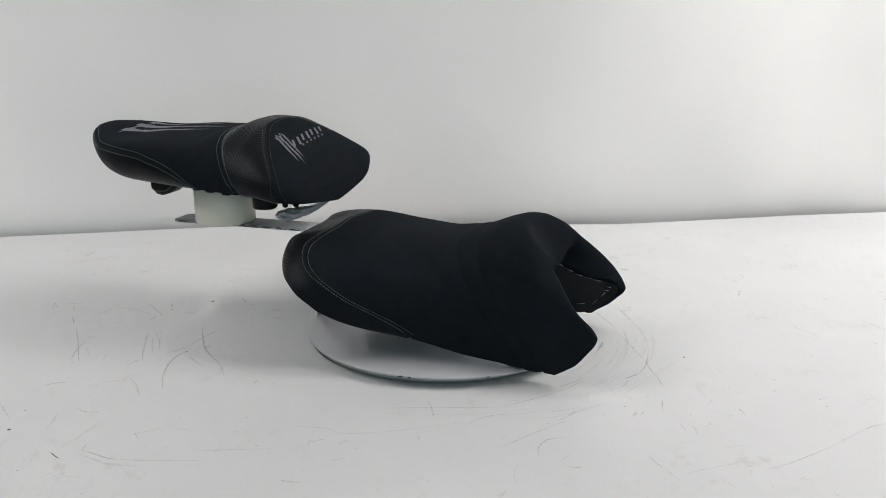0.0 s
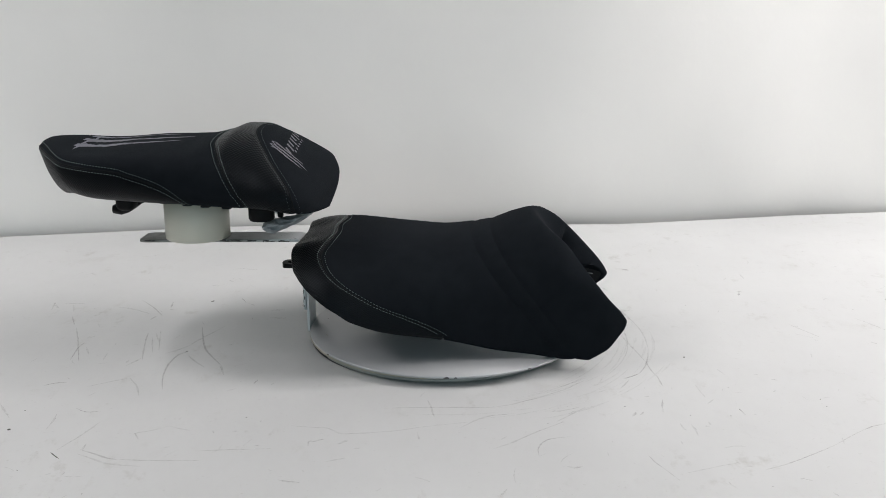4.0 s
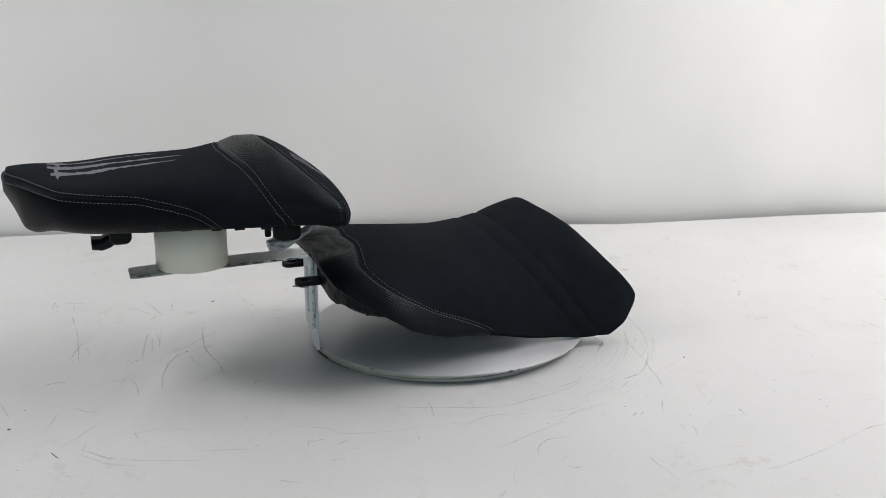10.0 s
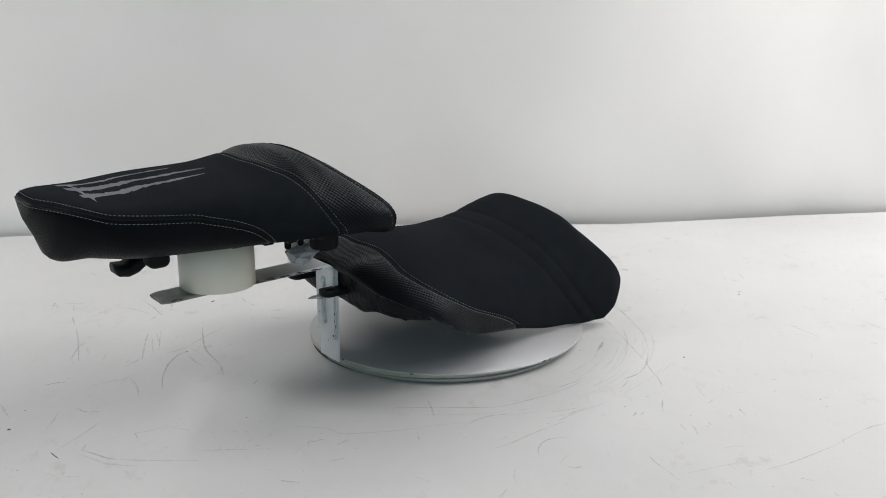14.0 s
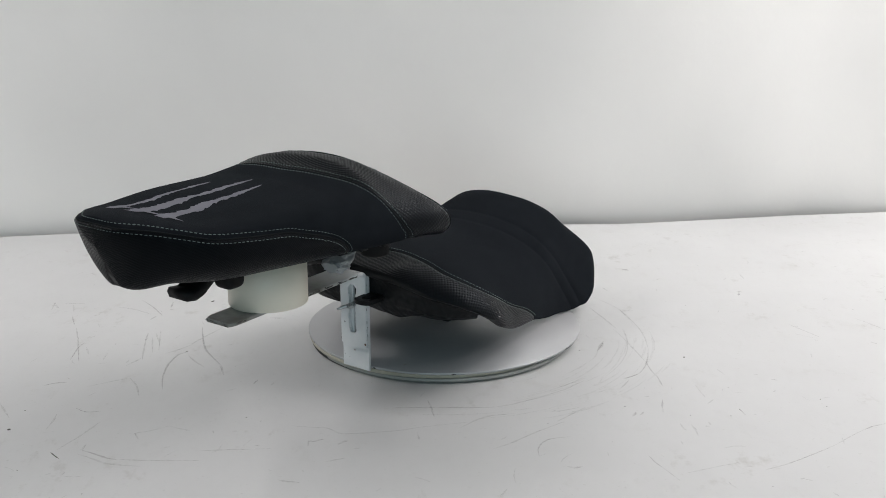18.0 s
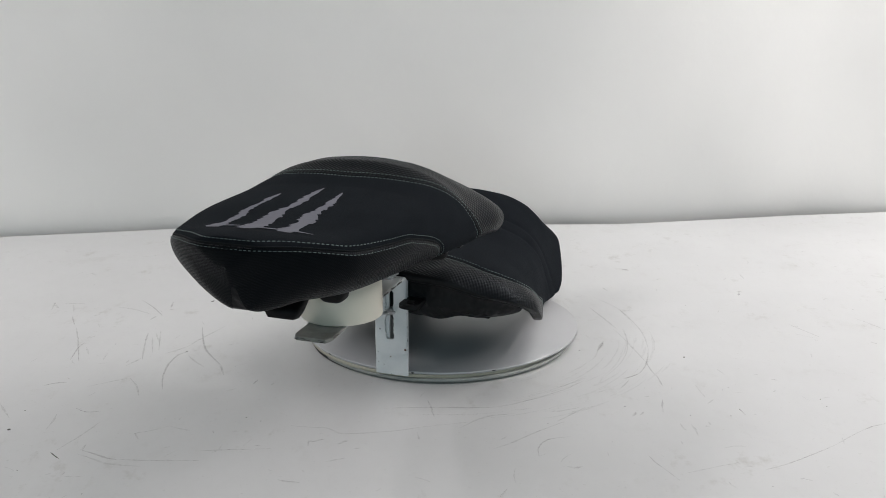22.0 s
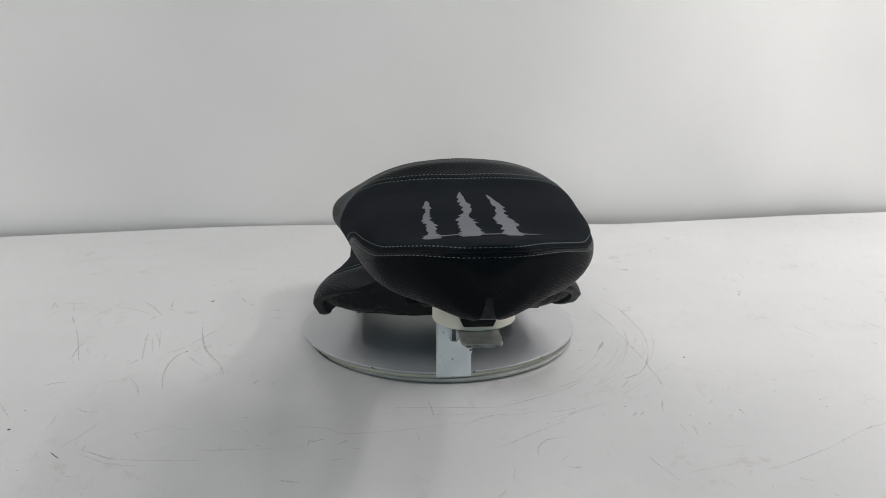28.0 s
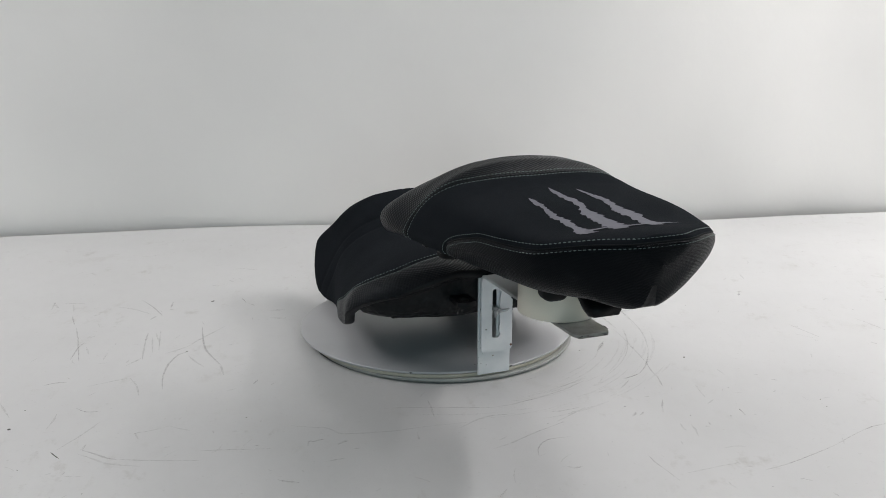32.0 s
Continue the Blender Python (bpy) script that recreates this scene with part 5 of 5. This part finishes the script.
scratch(FAINT, 0.0026, (0.278, -0.301), (0.279, -0.316), (0.282, -0.320))
scratch(FAINT, 0.0026, (0.290, -0.306), (0.292, -0.316), (0.291, -0.333))
scratch(FAINT, 0.0026, (0.305, -0.309), (0.310, -0.309))
scratch(FAINT, 0.0026, (0.312, -0.297), (0.312, -0.306))
scratch(SPECK, 0.0010, (0.357, -0.261), (0.359, -0.269))
scratch(FAINT, 0.0020, (0.359, -0.269), (0.360, -0.280))
scratch(FAINT, 0.0020, (0.370, -0.277), (0.374, -0.277))
scratch(FAINT, 0.0025, (0.311, -0.364), (0.325, -0.359), (0.337, -0.360))
scratch(MARK, 0.0019, (0.342, -0.414), (0.366, -0.403), (0.389, -0.389), (0.412, -0.374), (0.435, -0.358))
scratch(FAINT, 0.0019, (0.435, -0.358), (0.466, -0.332), (0.479, -0.322))
scratch(MARK, 0.0019, (0.479, -0.322), (0.497, -0.310), (0.515, -0.303))
scratch(FAINT, 0.0019, (0.450, -0.339), (0.447, -0.354))
scratch(FAINT, 0.0018, (0.257, -0.421), (0.280, -0.412), (0.306, -0.402), (0.318, -0.399))
scratch(MARK, 0.0018, (0.226, -0.382), (0.230, -0.398), (0.235, -0.408))
scratch(FAINT, 0.0018, (0.235, -0.408), (0.242, -0.425), (0.247, -0.437))
scratch(MARK, 0.0024, (0.371, -0.435), (0.376, -0.432))
scratch(MARK, 0.0022, (0.376, -0.435), (0.382, -0.438))
scratch(FAINT, 0.0022, (0.394, -0.462), (0.397, -0.470))
scratch(FAINT, 0.0018, (0.323, -0.405), (0.329, -0.407))
scratch(FAINT, 0.0018, (0.316, -0.397), (0.319, -0.400))
scratch(SPECK, 0.0037, (0.320, 0.320), (0.331, 0.318))

for x, y, r in ((-0.413, -0.022, 0.0010), (-0.488, -0.312, 0.0019), (-0.440, -0.410, 0.0006), (-0.356, -0.460, 0.0007), (-0.224, -0.282, 0.0008), (-0.490, -0.260, 0.0008),
                (0.331, -0.094, 0.0014), (0.194, -0.068, 0.0009), (0.223, -0.253, 0.0008), (0.159, -0.268, 0.0006), (0.126, -0.301, 0.0006), (0.464, -0.234, 0.0008),
                (0.464, -0.255, 0.0007), (0.497, -0.206, 0.0006), (0.636, 0.101, 0.0009), (0.708, 0.153, 0.0011), (0.192, -0.348, 0.0004), (0.385, 0.125, 0.0007),
                (0.362, -0.198, 0.0007), (0.353, -0.205, 0.0006), (0.342, -0.281, 0.0007), (0.257, -0.198, 0.0007), (0.295, -0.280, 0.0007), (0.338, -0.449, 0.0006),
                (0.238, 0.099, 0.0007), (-0.355, 0.150, 0.0020), (-0.344, -0.068, 0.0011), (-0.392, 0.484, 0.0011)):
    rng = random.Random(int(abs(x) * 9000))
    bm = bmesh.new()
    bmesh.ops.create_icosphere(bm, subdivisions=1, radius=1.0)
    for v in bm.verts:
        v.co = Vector((x + v.co.x * r * rng.uniform(0.7, 1.5), y + v.co.y * r * rng.uniform(0.7, 1.5), 0.0002 + max(0.0, (v.co.z + 0.4)) * r * 0.35))
    tagged(single("crumb", bm, SPECK, "tiny dark crumb lying on the white tabletop", "crumb", smooth=False), group="crumbs on the table")


def hairlines():
    """Many faint random hairline scratches over the tabletop."""
    rng = random.Random(21)
    bm = bmesh.new()
    for _ in range(170):
        x, y = rng.uniform(-0.75, 0.85), rng.uniform(-0.47, 0.6)
        if x * x + y * y < 0.21 ** 2:
            continue
        a, ln, w = rng.uniform(0, 3.1416), rng.uniform(0.005, 0.035) * rng.uniform(0.4, 1), rng.uniform(0.0003, 0.0009)
        bend = rng.uniform(-0.5, 0.5)
        prev = None
        for k in range(5):
            t = k / 4 - 0.5
            an = a + bend * t
            hx, hy = x + ln * t * math.cos(an), y + ln * t * math.sin(an)
            ww = w * (1 - 3.2 * t * t)
            ox, oy = -math.sin(an) * ww, math.cos(an) * ww
            cur = (bm.verts.new((hx - ox, hy - oy, 0.0003)), bm.verts.new((hx + ox, hy + oy, 0.0003)))
            if prev:
                bm.faces.new((prev[0], prev[1], cur[1], cur[0]))
            prev = cur
    ob = part("fine_wear", bm, FAINT, TABLE_OB, "faint hairline scratches")
    tagged(ob, kind="stuff")


hairlines()


def rubbed_ring(radius, a0, a1, width):
    pts = [(radius * math.cos(math.radians(a0 + (a1 - a0) * k / 7)), radius * math.sin(math.radians(a0 + (a1 - a0) * k / 7))) for k in range(8)]
    scratch(FAINT, width, *pts)


for radius, a0, a1, width in ((0.268, -38, 4, 0.0014), (0.247, -66, -40, 0.0012), (0.283, -48, -28, 0.0012)):
    rubbed_ring(radius, a0, a1, width)


def rubbed_arcs():
    """Faint grey arcs rubbed into the tabletop round the turntable, densest on one side."""
    rng = random.Random(77)
    bm = bmesh.new()
    for _ in range(40):
        radius = rng.triangular(0.205, 0.335, 0.262)
        cx, cy = rng.gauss(0.0, 0.008), rng.gauss(-0.004, 0.008)
        mid, span, w = rng.triangular(-98, 30, -38), rng.uniform(5, 30), rng.uniform(0.0010, 0.0042)
        k = max(6, int(span / 2))
        prev = None
        for i in range(k + 1):
            t = i / k - 0.5
            a = math.radians(mid + span * t)
            rr = radius + 0.004 * t * rng.uniform(0.6, 1.4)
            ww = w * (1 - 3.6 * t * t) * rng.uniform(0.6, 1.3)
            cur = [bm.verts.new((cx + (rr + d * ww) * math.cos(a), cy + (rr + d * ww) * math.sin(a), 0.0005)) for d in (-0.5, 0.5)]
            if prev:
                bm.faces.new((prev[0], prev[1], cur[1], cur[0]))
            prev = cur
    tagged(part("rub_wear", bm, SMEAR, TABLE_OB, "faint grey arcs rubbed round the turntable"), kind="stuff")


rubbed_arcs()


def motions():
    times = [float(t) for t in range(0, 33)]
    for ob in (BRACKET, PIPE, PASSENGER, RIDER):
        base = Matrix.Translation(Vector(ob["base"]))
        walk(ob, [(t, pose(0, 0, 0, 0, 0, heading(t)) @ base) for t in times])
    for ob in SPINNING:
        walk(ob, [(t, pose(0, 0, 0, 0, 0, heading(t))) for t in times])


motions()
